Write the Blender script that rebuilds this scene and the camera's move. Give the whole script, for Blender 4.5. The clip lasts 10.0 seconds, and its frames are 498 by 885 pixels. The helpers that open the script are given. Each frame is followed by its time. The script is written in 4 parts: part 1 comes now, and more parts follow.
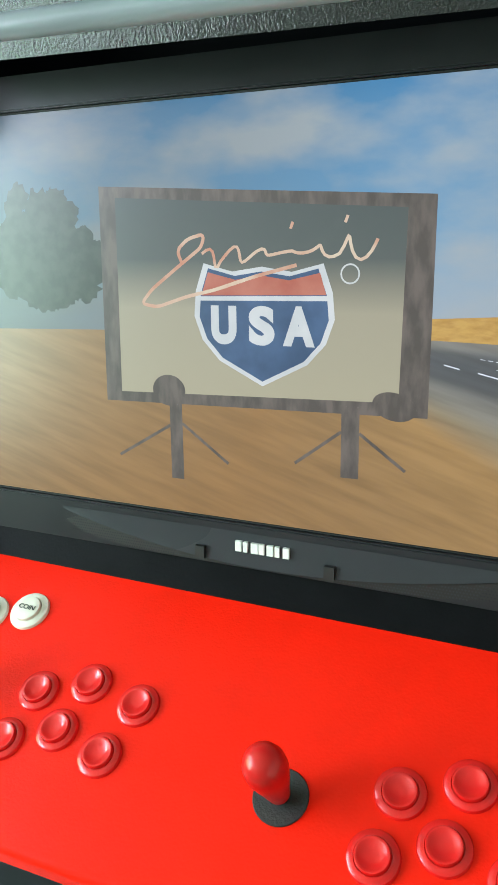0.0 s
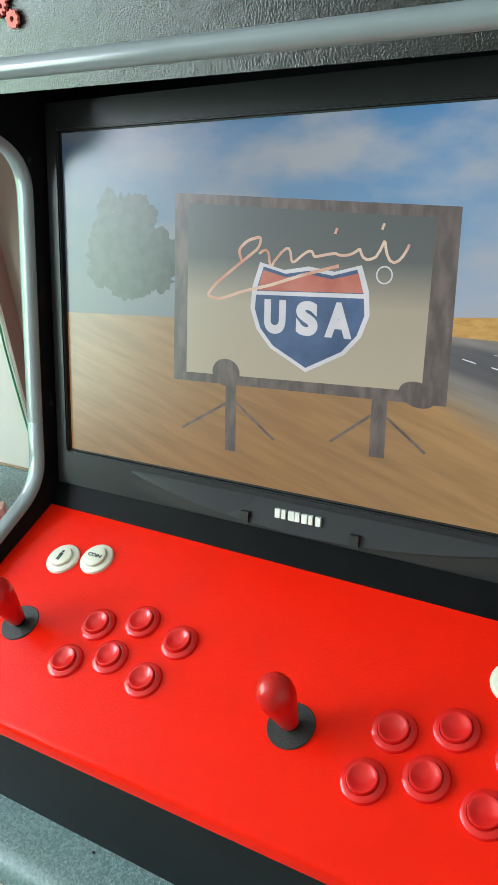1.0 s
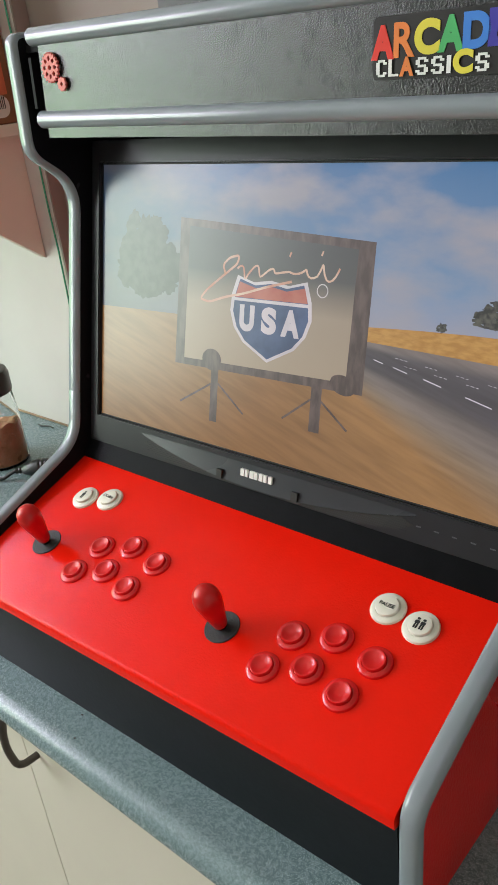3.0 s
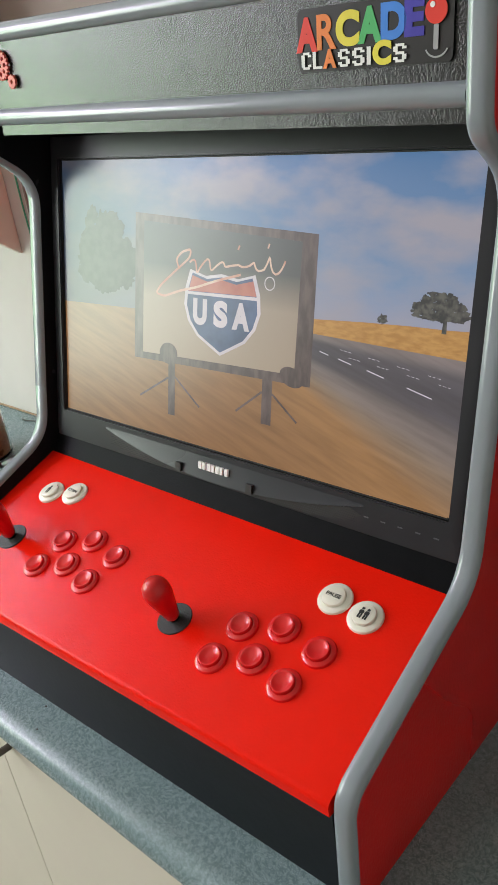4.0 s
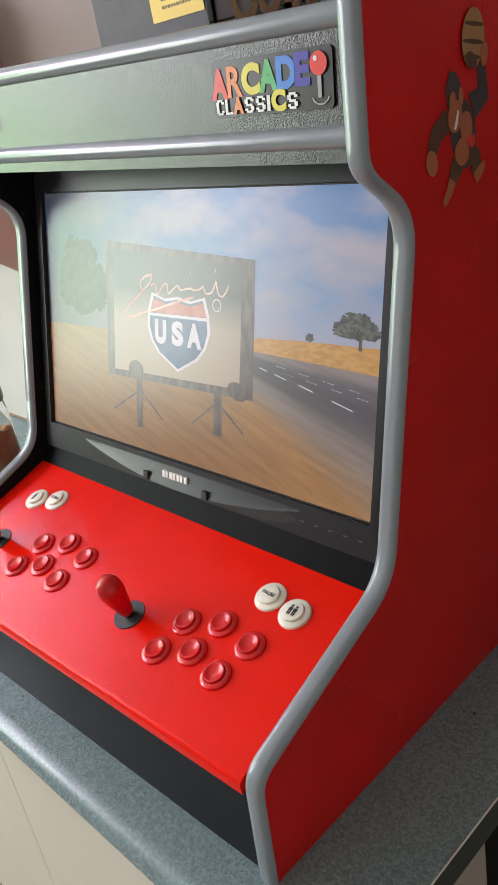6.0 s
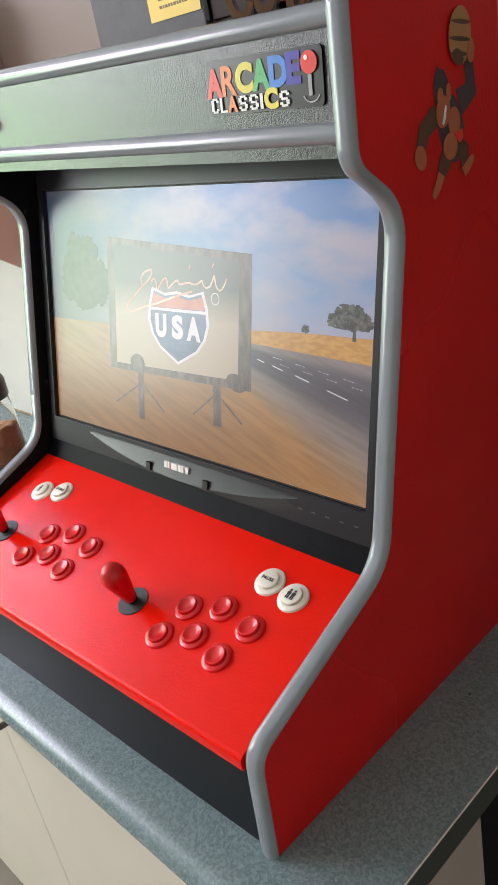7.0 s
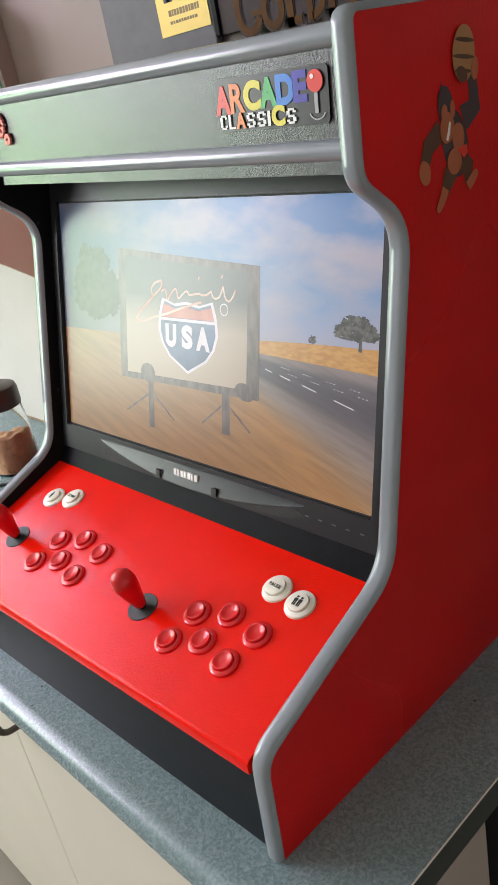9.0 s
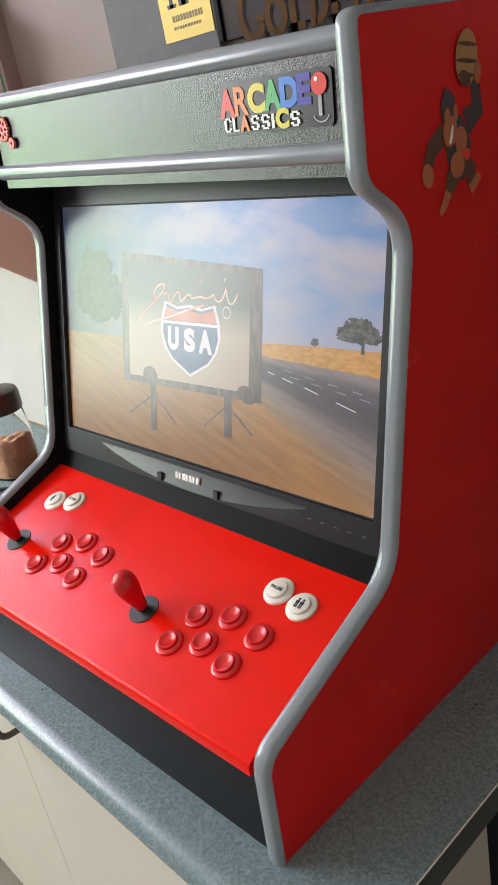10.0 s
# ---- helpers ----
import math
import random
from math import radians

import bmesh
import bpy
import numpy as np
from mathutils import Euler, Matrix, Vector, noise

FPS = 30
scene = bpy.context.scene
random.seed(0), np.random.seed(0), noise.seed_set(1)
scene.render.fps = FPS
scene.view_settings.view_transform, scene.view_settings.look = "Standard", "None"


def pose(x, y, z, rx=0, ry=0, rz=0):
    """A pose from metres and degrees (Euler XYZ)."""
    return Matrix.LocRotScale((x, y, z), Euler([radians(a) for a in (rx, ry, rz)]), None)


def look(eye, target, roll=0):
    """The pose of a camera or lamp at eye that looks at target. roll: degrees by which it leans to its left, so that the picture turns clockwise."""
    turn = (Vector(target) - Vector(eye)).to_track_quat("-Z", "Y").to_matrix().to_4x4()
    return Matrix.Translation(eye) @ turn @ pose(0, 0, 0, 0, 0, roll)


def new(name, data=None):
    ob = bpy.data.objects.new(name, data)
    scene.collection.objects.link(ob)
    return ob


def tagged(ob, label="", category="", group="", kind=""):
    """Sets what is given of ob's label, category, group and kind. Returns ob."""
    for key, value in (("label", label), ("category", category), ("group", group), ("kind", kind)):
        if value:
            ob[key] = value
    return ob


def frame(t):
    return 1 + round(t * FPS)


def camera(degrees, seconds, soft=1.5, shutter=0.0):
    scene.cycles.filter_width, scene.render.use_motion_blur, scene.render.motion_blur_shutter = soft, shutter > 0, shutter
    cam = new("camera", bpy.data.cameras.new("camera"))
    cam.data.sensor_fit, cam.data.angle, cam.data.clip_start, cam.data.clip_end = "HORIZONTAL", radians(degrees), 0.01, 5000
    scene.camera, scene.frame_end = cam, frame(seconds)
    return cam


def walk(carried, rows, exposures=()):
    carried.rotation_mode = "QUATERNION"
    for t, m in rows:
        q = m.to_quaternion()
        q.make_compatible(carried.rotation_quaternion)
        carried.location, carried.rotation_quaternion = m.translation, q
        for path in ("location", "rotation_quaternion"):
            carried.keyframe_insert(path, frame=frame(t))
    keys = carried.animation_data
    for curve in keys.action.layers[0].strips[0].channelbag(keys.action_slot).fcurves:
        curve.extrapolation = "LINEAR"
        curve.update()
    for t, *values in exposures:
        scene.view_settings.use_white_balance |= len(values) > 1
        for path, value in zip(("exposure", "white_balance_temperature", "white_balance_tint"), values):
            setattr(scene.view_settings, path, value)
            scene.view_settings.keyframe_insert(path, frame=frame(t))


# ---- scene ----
K, TOP = 1.15, 0.90      # size of one plan unit in metres; height of the plan's level 0.9
WT = 0.883               # the worktop's surface in the plan


def W(x, y, z):
    """A place of the plan (z from the plan's floor, worktop at 0.9) in the world."""
    return (K * x, K * y, TOP + K * (z - 0.9))


cam = camera(34.6, 10.0)
PATH = [
    (0, (0.232, -0.227, 1.441), (-0.602, 1.346, 0.532), -7.5),
    (0.5, (0.277, -0.286, 1.458), (-0.709, 1.211, 0.571), -6.9),
    (1, (0.309, -0.279, 1.451), (-0.738, 1.187, 0.583), -7.3),
    (1.5, (0.367, -0.306, 1.478), (-0.794, 1.089, 0.637), -5.1),
    (2, (0.434, -0.328, 1.486), (-0.793, 1.016, 0.657), -5.8),
    (3.5, (0.555, -0.34, 1.511), (-0.698, 0.941, 0.623), -7.4),
    (4, (0.574, -0.301, 1.503), (-0.693, 0.965, 0.614), -8.3),
    (4.5, (0.566, -0.229, 1.5), (-0.722, 1.019, 0.616), -8.9),
    (5, (0.615, -0.226, 1.504), (-0.734, 0.976, 0.645), -9.7),
    (5.5, (0.666, -0.246, 1.51), (-0.701, 0.946, 0.667), -9.9),
    (7, (0.716, -0.276, 1.515), (-0.663, 0.896, 0.664), -11.0),
    (7.5, (0.72, -0.275, 1.517), (-0.662, 0.895, 0.669), -11.0),
    (8, (0.723, -0.274, 1.516), (-0.665, 0.894, 0.674), -11.2),
    (8.5, (0.724, -0.28, 1.524), (-0.669, 0.884, 0.684), -11.3),
    (9, (0.727, -0.28, 1.523), (-0.674, 0.878, 0.689), -11.2),
    (9.5, (0.727, -0.28, 1.52), (-0.678, 0.879, 0.693), -11.1),
    (10, (0.727, -0.285, 1.518), (-0.677, 0.882, 0.703), -10.9),
]
walk(cam, [(t, look(eye, target, roll)) for t, eye, target, roll in PATH],
     [(t, stops, kelvin, tint) for t, stops, kelvin, tint in ((0.0, 0.14, 5600, 12), (0.5, 0.08, 5600, 12), (1.0, -0.08, 5750, 18), (2.0, -0.32, 6050, 29), (3.5, -0.38, 6200, 35),
                                                                  (5.0, -0.42, 6250, 39), (7.0, -0.25, 6200, 42), (8.5, -0.23, 6200, 42), (10.0, -0.23, 6200, 42))])

# ---- light ----
world = bpy.data.worlds.new("sky")
scene.world = world
world.use_nodes = True
wn = world.node_tree.nodes
sky = wn.new("ShaderNodeTexSky")
sky.sky_type, sky.sun_disc = "NISHITA", False
sky.sun_elevation, sky.sun_rotation = radians(40), radians(200)
world.node_tree.links.new(sky.outputs[0], wn["Background"].inputs[0])
wn["Background"].inputs[1].default_value = 0.12


def area(name, place, aim, sx, sy, watts, colour):
    d = bpy.data.lights.new(name, "AREA")
    d.shape, d.size, d.size_y, d.energy, d.color = "RECTANGLE", sx, sy, watts, colour
    ob = new(name, d)
    ob.matrix_world = look(place, aim)
    return ob


WX, WY0, WY1, WZ0, WZ1 = -2.2, -2.05, -0.02, 1.05, 2.45    # the window in the side wall
area("window_sky_light", (WX + 0.01, (WY0 + WY1) / 2, 2.28), (0, (WY0 + WY1) / 2, 2.28), 2.0, 0.32, 54, (0.96, 0.93, 1.0))
area("window_garden_light", (WX + 0.01, -1.53, 1.585), (0, -1.53, 1.585), 1.0, 1.05, 58, (0.76, 1.0, 0.72))
area("window_hedge_light", (WX + 0.01, -0.525, 1.585), (0, -0.525, 1.585), 0.98, 1.05, 20, (0.42, 1.0, 0.34))

# ---- materials ----


def material(name, base, rough=0.5, metal=0.0, vary=0.06, grain=40.0, bump=0.0, bump_scale=200.0, coat=0.0, spec=0.5, dark=None, spots=None, relief=(1, 1, 1)):
    """A painted or moulded surface: base colour with two scales of variation, uneven gloss and a fine relief."""
    m = bpy.data.materials.new(name)
    m.use_nodes = True
    n, l = m.node_tree.nodes, m.node_tree.links
    b = n["Principled BSDF"]
    b.inputs["Roughness"].default_value, b.inputs["Metallic"].default_value = rough, metal
    b.inputs["Coat Weight"].default_value = coat
    b.inputs["Coat Roughness"].default_value = 0.12
    b.inputs["Specular IOR Level"].default_value = spec
    co = n.new("ShaderNodeTexCoord")
    big, fine = n.new("ShaderNodeTexNoise"), n.new("ShaderNodeTexNoise")
    big.inputs["Scale"].default_value, big.inputs["Detail"].default_value = grain / 8, 3
    fine.inputs["Scale"].default_value, fine.inputs["Detail"].default_value = grain, 6
    mix = n.new("ShaderNodeMath")
    mix.operation = "ADD"
    ramp = n.new("ShaderNodeValToRGB")
    lo = dark or tuple(c * (1 - vary * 2.2) for c in base)
    hi = tuple(min(1, c * (1 + vary * 1.6)) for c in base)
    ramp.color_ramp.elements[0].position, ramp.color_ramp.elements[0].color = 0.28, (*lo, 1)
    ramp.color_ramp.elements[1].position, ramp.color_ramp.elements[1].color = 0.72, (*hi, 1)
    for tex in (big, fine):
        l.new(co.outputs["Object"], tex.inputs["Vector"])
    l.new(big.outputs["Fac"], mix.inputs[0])
    l.new(fine.outputs["Fac"], mix.inputs[1])
    half = n.new("ShaderNodeMath")
    half.operation = "MULTIPLY"
    half.inputs[1].default_value = 0.5
    l.new(mix.outputs[0], half.inputs[0])
    l.new(half.outputs[0], ramp.inputs[0])
    last = ramp.outputs[0]
    if spots:
        v = n.new("ShaderNodeTexNoise")
        v.inputs["Scale"].default_value, v.inputs["Detail"].default_value = spots[1], 2
        r = n.new("ShaderNodeValToRGB")
        r.color_ramp.elements[0].position, r.color_ramp.elements[1].position = spots[2], spots[2] + 0.06
        mc = n.new("ShaderNodeMix")
        mc.data_type = "RGBA"
        l.new(co.outputs["Object"], v.inputs["Vector"])
        l.new(v.outputs["Fac"], r.inputs[0])
        l.new(r.outputs[0], mc.inputs[0])
        l.new(last, mc.inputs[6])
        mc.inputs[7].default_value = (*spots[0], 1)
        last = mc.outputs[2]
    l.new(last, b.inputs["Base Color"])
    rr = n.new("ShaderNodeMapRange")
    rr.inputs["To Min"].default_value, rr.inputs["To Max"].default_value = max(0.02, rough - 0.06), min(1, rough + 0.08)
    l.new(big.outputs["Fac"], rr.inputs["Value"])
    l.new(rr.outputs[0], b.inputs["Roughness"])
    if bump:
        t = n.new("ShaderNodeTexNoise")
        t.inputs["Scale"].default_value, t.inputs["Detail"].default_value = bump_scale, 4
        bp = n.new("ShaderNodeBump")
        bp.inputs["Strength"].default_value, bp.inputs["Distance"].default_value = bump, 0.002
        mp = n.new("ShaderNodeMapping")
        mp.inputs["Scale"].default_value = relief
        l.new(co.outputs["Object"], mp.inputs[0])
        l.new(mp.outputs[0], t.inputs["Vector"])
        l.new(t.outputs["Fac"], bp.inputs["Height"])
        l.new(bp.outputs[0], b.inputs["Normal"])
    return m


RED = material("red_paint", (0.90, 0.013, 0.0005), 0.14, bump=0.16, bump_scale=520, vary=0.04, grain=14, spec=0.105)
RED_SIDE = material("red_side_paint", (0.60, 0.009, 0.006), 0.27, bump=0.16, bump_scale=260, vary=0.10, grain=9, spec=0.30, relief=(1.0, 1.6, 0.7))
RED_PLASTIC = material("red_plastic", (0.74, 0.010, 0.007), 0.20, vary=0.02)
BAT_RED = material("red_bat_plastic", (0.60, 0.008, 0.005), 0.28, vary=0.02)
WHITE_PLASTIC = material("white_plastic", (0.80, 0.76, 0.66), 0.28, vary=0.03)
BLACK_INK = material("black_ink", (0.02, 0.02, 0.02), 0.6, vary=0.02)
GREY_PAINT = material("grey_paint", (0.235, 0.262, 0.290), 0.18, bump=0.03, bump_scale=60, vary=0.05, grain=20)
BLACK_PAINT = material("black_paint", (0.007, 0.007, 0.008), 0.6, bump=0.06, bump_scale=150, vary=0.1, spec=0.10, spots=((0.030, 0.030, 0.033), 60, 0.70))
FRONT_BLACK = material("black_satin_paint", (0.011, 0.0125, 0.0155), 0.40, bump=0.06, bump_scale=150, vary=0.14, spec=0.13)
RISER_BLACK = material("black_gloss_paint", (0.006, 0.006, 0.007), 0.40, bump=0.16, bump_scale=420, vary=0.2, spec=0.03)
BLACK_TEXTURE = material("black_textured_paint", (0.013, 0.014, 0.014), 0.19, bump=0.31, bump_scale=600, vary=0.15, spec=0.44)
BEZEL = material("dark_grey_plastic", (0.021, 0.021, 0.025), 0.34, vary=0.09, grain=30, spec=0.24, bump=0.05, bump_scale=900)
BEZEL_CHIN = material("grey_gloss_plastic", (0.036, 0.037, 0.043), 0.26, vary=0.04, spec=0.18)
GRILLE = material("black_mesh", (0.010, 0.010, 0.010), 0.6)
WASHER = material("black_rubber", (0.018, 0.019, 0.020), 0.45, bump=0.3, bump_scale=500)
LAMINATE = material("grey_green_laminate", (0.128, 0.190, 0.206), 0.26, vary=0.12, grain=2400, spots=((0.33, 0.42, 0.44), 1150, 0.55))
CREAM = material("cream_board", (0.68, 0.63, 0.54), 0.5, vary=0.03, grain=6)
WALL = material("beige_wall", (0.295, 0.245, 0.220), 0.8, bump=0.05, bump_scale=80, vary=0.04, grain=5)
SHELF = material("pale_beige_paint", (0.78, 0.66, 0.57), 0.6, bump=0.04, bump_scale=90, vary=0.04, grain=8)
DARK_WALL = material("brown_wall", (0.46, 0.41, 0.37), 0.8, bump=0.05, bump_scale=80, vary=0.06, grain=5)
WHITE_WALL = material("white_wall", (0.64, 0.595, 0.575), 0.7, bump=0.08, bump_scale=60, vary=0.05, grain=5)
CEILING = material("ceiling_paint", (0.80, 0.78, 0.75), 0.9, vary=0.02, grain=4)
FLOOR = material("floor_vinyl", (0.27, 0.22, 0.18), 0.5, vary=0.08, grain=8)
BROWN_LID = material("dark_brown_plastic", (0.035, 0.020, 0.015), 0.35, vary=0.05)
POWDER = material("brown_powder", (0.42, 0.21, 0.11), 0.9, bump=0.7, bump_scale=120, vary=0.18, grain=60, spots=((0.17, 0.07, 0.025), 42, 0.64))
CARTON = material("orange_carton", (0.62, 0.15, 0.06), 0.6, vary=0.10, grain=30)
CARTON_BROWN = material("brown_carton", (0.24, 0.10, 0.04), 0.6, vary=0.10, grain=30)
PAPER = material("white_paper", (0.72, 0.68, 0.62), 0.7, vary=0.03)
YELLOW = material("yellow_card", (0.80, 0.50, 0.02), 0.5, vary=0.03)
GOLD = material("gold_lettering", (0.105, 0.038, 0.0025), 0.6, vary=0.25, grain=50, spec=0.1)
WINE = material("dark_wine_print", (0.030, 0.010, 0.010), 0.75, vary=0.2, grain=30)
METAL = material("dark_bronze_metal", (0.10, 0.085, 0.075), 0.35, metal=0.7)
GREEN_WIRE = material("green_plastic_wire", (0.04, 0.38, 0.22), 0.4)
CABLE = material("black_cable", (0.012, 0.012, 0.013), 0.4)
PINK_PLUG = material("pale_pink_plastic", (0.70, 0.40, 0.34), 0.4)
GEAR_RED = material("coral_red_print", (0.66, 0.11, 0.08), 0.55, bump=0.2, bump_scale=400)
INKS = {k: material("sticker_" + k, c, 0.30, vary=0.03, spec=0.28) for k, c in dict(red=(0.75, 0.05, 0.03), orange=(0.80, 0.22, 0.05), yellow=(0.72, 0.62, 0.06), green=(0.06, 0.42, 0.14), blue=(0.05, 0.22, 0.66), purple=(0.06, 0.05, 0.36), white=(0.78, 0.78, 0.76), black=(0.020, 0.020, 0.021), grey=(0.35, 0.35, 0.36), dim=(0.10, 0.10, 0.11), brown=(0.11, 0.055, 0.035), tan=(0.44, 0.13, 0.06), slate=(0.07, 0.055, 0.06), wood=(0.40, 0.20, 0.08)).items()}
GREY_BOARD = material("grey_board", (0.145, 0.142, 0.150), 0.8, bump=0.15, bump_scale=300, vary=0.06, grain=60)



def glow(name, low, high, scale=20.0, stretch=(1, 1, 1), strength=1.0, edges=(0.38, 0.62)):
    """A lit patch of the screen's picture under the panel's matt front: two colours mixed by a noise."""
    m = bpy.data.materials.new(name)
    m.use_nodes = True
    n, l = m.node_tree.nodes, m.node_tree.links
    b = n["Principled BSDF"]
    b.inputs["Base Color"].default_value = (0.02, 0.02, 0.02, 1)
    b.inputs["Roughness"].default_value = 0.29
    b.inputs["Specular IOR Level"].default_value = 0.47
    b.inputs["Emission Strength"].default_value = strength
    co, mp, t, r = n.new("ShaderNodeTexCoord"), n.new("ShaderNodeMapping"), n.new("ShaderNodeTexNoise"), n.new("ShaderNodeValToRGB")
    mp.inputs["Scale"].default_value = stretch
    t.inputs["Scale"].default_value, t.inputs["Detail"].default_value = scale, 6
    r.color_ramp.elements[0].position, r.color_ramp.elements[0].color = edges[0], (*low, 1)
    r.color_ramp.elements[1].position, r.color_ramp.elements[1].color = edges[1], (*high, 1)
    l.new(co.outputs["Object"], mp.inputs[0])
    l.new(mp.outputs[0], t.inputs["Vector"])
    l.new(t.outputs["Fac"], r.inputs[0])
    l.new(r.outputs[0], b.inputs["Emission Color"])
    return m


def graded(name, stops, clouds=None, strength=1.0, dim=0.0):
    """As glow(), with colours graded up the screen (stops: height in metres from the foot, colour), pale clouds, and
    the panel's oblique-view fall-off to one side put into the emission (dim).
    """
    m = glow(name, (0, 0, 0), (1, 1, 1), 9.0, (1.0, 2.2, 2.2), strength)
    n, l = m.node_tree.nodes, m.node_tree.links
    b = n["Principled BSDF"]
    noise_ramp = next(x for x in n if x.bl_idname == "ShaderNodeValToRGB")
    co = next(x for x in n if x.bl_idname == "ShaderNodeTexCoord")
    sep, r, mr = n.new("ShaderNodeSeparateXYZ"), n.new("ShaderNodeValToRGB"), n.new("ShaderNodeMapRange")
    lo, hi = stops[0][0], stops[-1][0]
    mr.inputs["From Min"].default_value, mr.inputs["From Max"].default_value = lo, hi
    for k, (h, c) in enumerate(stops):
        f = (h - lo) / (hi - lo)
        e = r.color_ramp.elements[k] if k < 2 else r.color_ramp.elements.new(f)
        e.position, e.color = f, (*c, 1)
    mix = n.new("ShaderNodeMix")
    mix.data_type = "RGBA"
    l.new(co.outputs["Object"], sep.inputs[0])
    l.new(sep.outputs["Z"], mr.inputs["Value"])
    l.new(mr.outputs[0], r.inputs[0])
    l.new(r.outputs[0], mix.inputs[6])
    mix.inputs[7].default_value = (*(clouds or stops[0][1]), 1)
    if clouds:
        l.new(noise_ramp.outputs[0], mix.inputs[0])
    else:
        mix.inputs[0].default_value = 0
    l.new(mix.outputs[2], b.inputs["Emission Color"])
    # viewing-angle fall-off of the panel, painted as weaker emission at low x
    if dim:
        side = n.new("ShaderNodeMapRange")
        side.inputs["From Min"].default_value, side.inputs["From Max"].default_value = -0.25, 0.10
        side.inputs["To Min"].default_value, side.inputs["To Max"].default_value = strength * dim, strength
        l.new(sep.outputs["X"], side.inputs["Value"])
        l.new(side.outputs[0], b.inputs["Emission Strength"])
    return m


def fan(name, stops, vx, vz, strength=1.0):
    """As glow(), with bands that fan out from a far point of the picture (stops: degrees below the level, colour), streaked by the speed."""
    m = glow(name, (0.86, 0.84, 0.80), (1.14, 1.14, 1.12), 11.0, (1, 0.075, 0.075), strength, (0.34, 0.66))
    n, l = m.node_tree.nodes, m.node_tree.links
    b = n["Principled BSDF"]
    streak = next(x for x in n if x.bl_idname == "ShaderNodeValToRGB")
    co = next(x for x in n if x.bl_idname == "ShaderNodeTexCoord")
    sep, r, mr, mul = n.new("ShaderNodeSeparateXYZ"), n.new("ShaderNodeValToRGB"), n.new("ShaderNodeMapRange"), n.new("ShaderNodeMix")

    def sum_of(op, a, value):
        q = n.new("ShaderNodeMath")
        q.operation = op
        l.new(a, q.inputs[0])
        if isinstance(value, (int, float)):
            q.inputs[1].default_value = value
        else:
            l.new(value, q.inputs[1])
        return q.outputs[0]
    l.new(co.outputs["Object"], sep.inputs[0])
    u = sum_of("SUBTRACT", sep.outputs["X"], vx)
    v = sum_of("MULTIPLY", sum_of("SUBTRACT", sep.outputs["Z"], vz), -1.0)
    angle = sum_of("ARCTAN2", v, u)
    mr.inputs["From Min"].default_value, mr.inputs["From Max"].default_value = 0.0, math.pi
    l.new(angle, mr.inputs["Value"])
    l.new(mr.outputs[0], r.inputs[0])
    for k, (deg, c) in enumerate(stops):
        e = r.color_ramp.elements[k] if k < 2 else r.color_ramp.elements.new(deg / 180)
        e.position, e.color = deg / 180, (*c, 1)
    mp = next(x for x in n if x.bl_idname == "ShaderNodeMapping")
    mp.vector_type = "TEXTURE"
    mp.inputs["Rotation"].default_value = (0, radians(17), 0)
    mul.data_type, mul.blend_type = "RGBA", "MULTIPLY"
    mul.inputs[0].default_value = 1.0
    l.new(r.outputs[0], mul.inputs[6])
    l.new(streak.outputs[0], mul.inputs[7])
    l.new(mul.outputs[2], b.inputs["Emission Color"])
    return m


# ---- mesh helpers ----


def link(name, bm, mat, parent=None, label="", smooth=None):
    """One mesh object from a bmesh; smooth: the angle in degrees under which edges are shaded round."""
    me = bpy.data.meshes.new(name)
    bm.normal_update()
    bm.to_mesh(me)
    bm.free()
    me.materials.append(mat)
    if smooth is not None:
        me.shade_smooth()
        me.set_sharp_from_angle(angle=radians(smooth))
    ob = new(name, me)
    if parent is not None:
        ob.parent = parent
    if label:
        ob["label"] = label
    return ob


def part(name, bm, mat, parent, label="", smooth=None):
    return link(name, bm, mat, parent, label, smooth)


def thing(name, label, category, place=(0, 0, 0), group=""):
    ob = new(name)
    ob.location = place
    ob.empty_display_size = 0.05
    return tagged(ob, label, category, group)


def box(x0, x1, y0, y1, z0, z1, bevel=0.0, plan=True, seg=2):
    bm = bmesh.new()
    bmesh.ops.create_cube(bm, size=1)
    for v in bm.verts:
        v.co = Vector(((x0 + x1) / 2 + v.co.x * (x1 - x0), (y0 + y1) / 2 + v.co.y * (y1 - y0), (z0 + z1) / 2 + v.co.z * (z1 - z0)))
        if plan:
            v.co = Vector(W(*v.co))
    if bevel:
        bmesh.ops.bevel(bm, geom=bm.edges[:], offset=bevel * (K if plan else 1), segments=seg, affect="EDGES", profile=0.5)
    return bm


def fillet(points, radii, steps=7):
    """A chain of points with its inner corners rounded."""
    out = [Vector(points[0])]
    for i in range(1, len(points) - 1):
        p, a, b = Vector(points[i]), Vector(points[i - 1]), Vector(points[i + 1])
        r = radii[i]
        u, v = (a - p), (b - p)
        cut = min(r, u.length * 0.49, v.length * 0.49)
        s, e = p + u.normalized() * cut, p + v.normalized() * cut
        for k in range(steps + 1):
            t = k / steps
            out.append(s * (1 - t) ** 2 + p * 2 * t * (1 - t) + e * t ** 2)
    out.append(Vector(points[-1]))
    return out


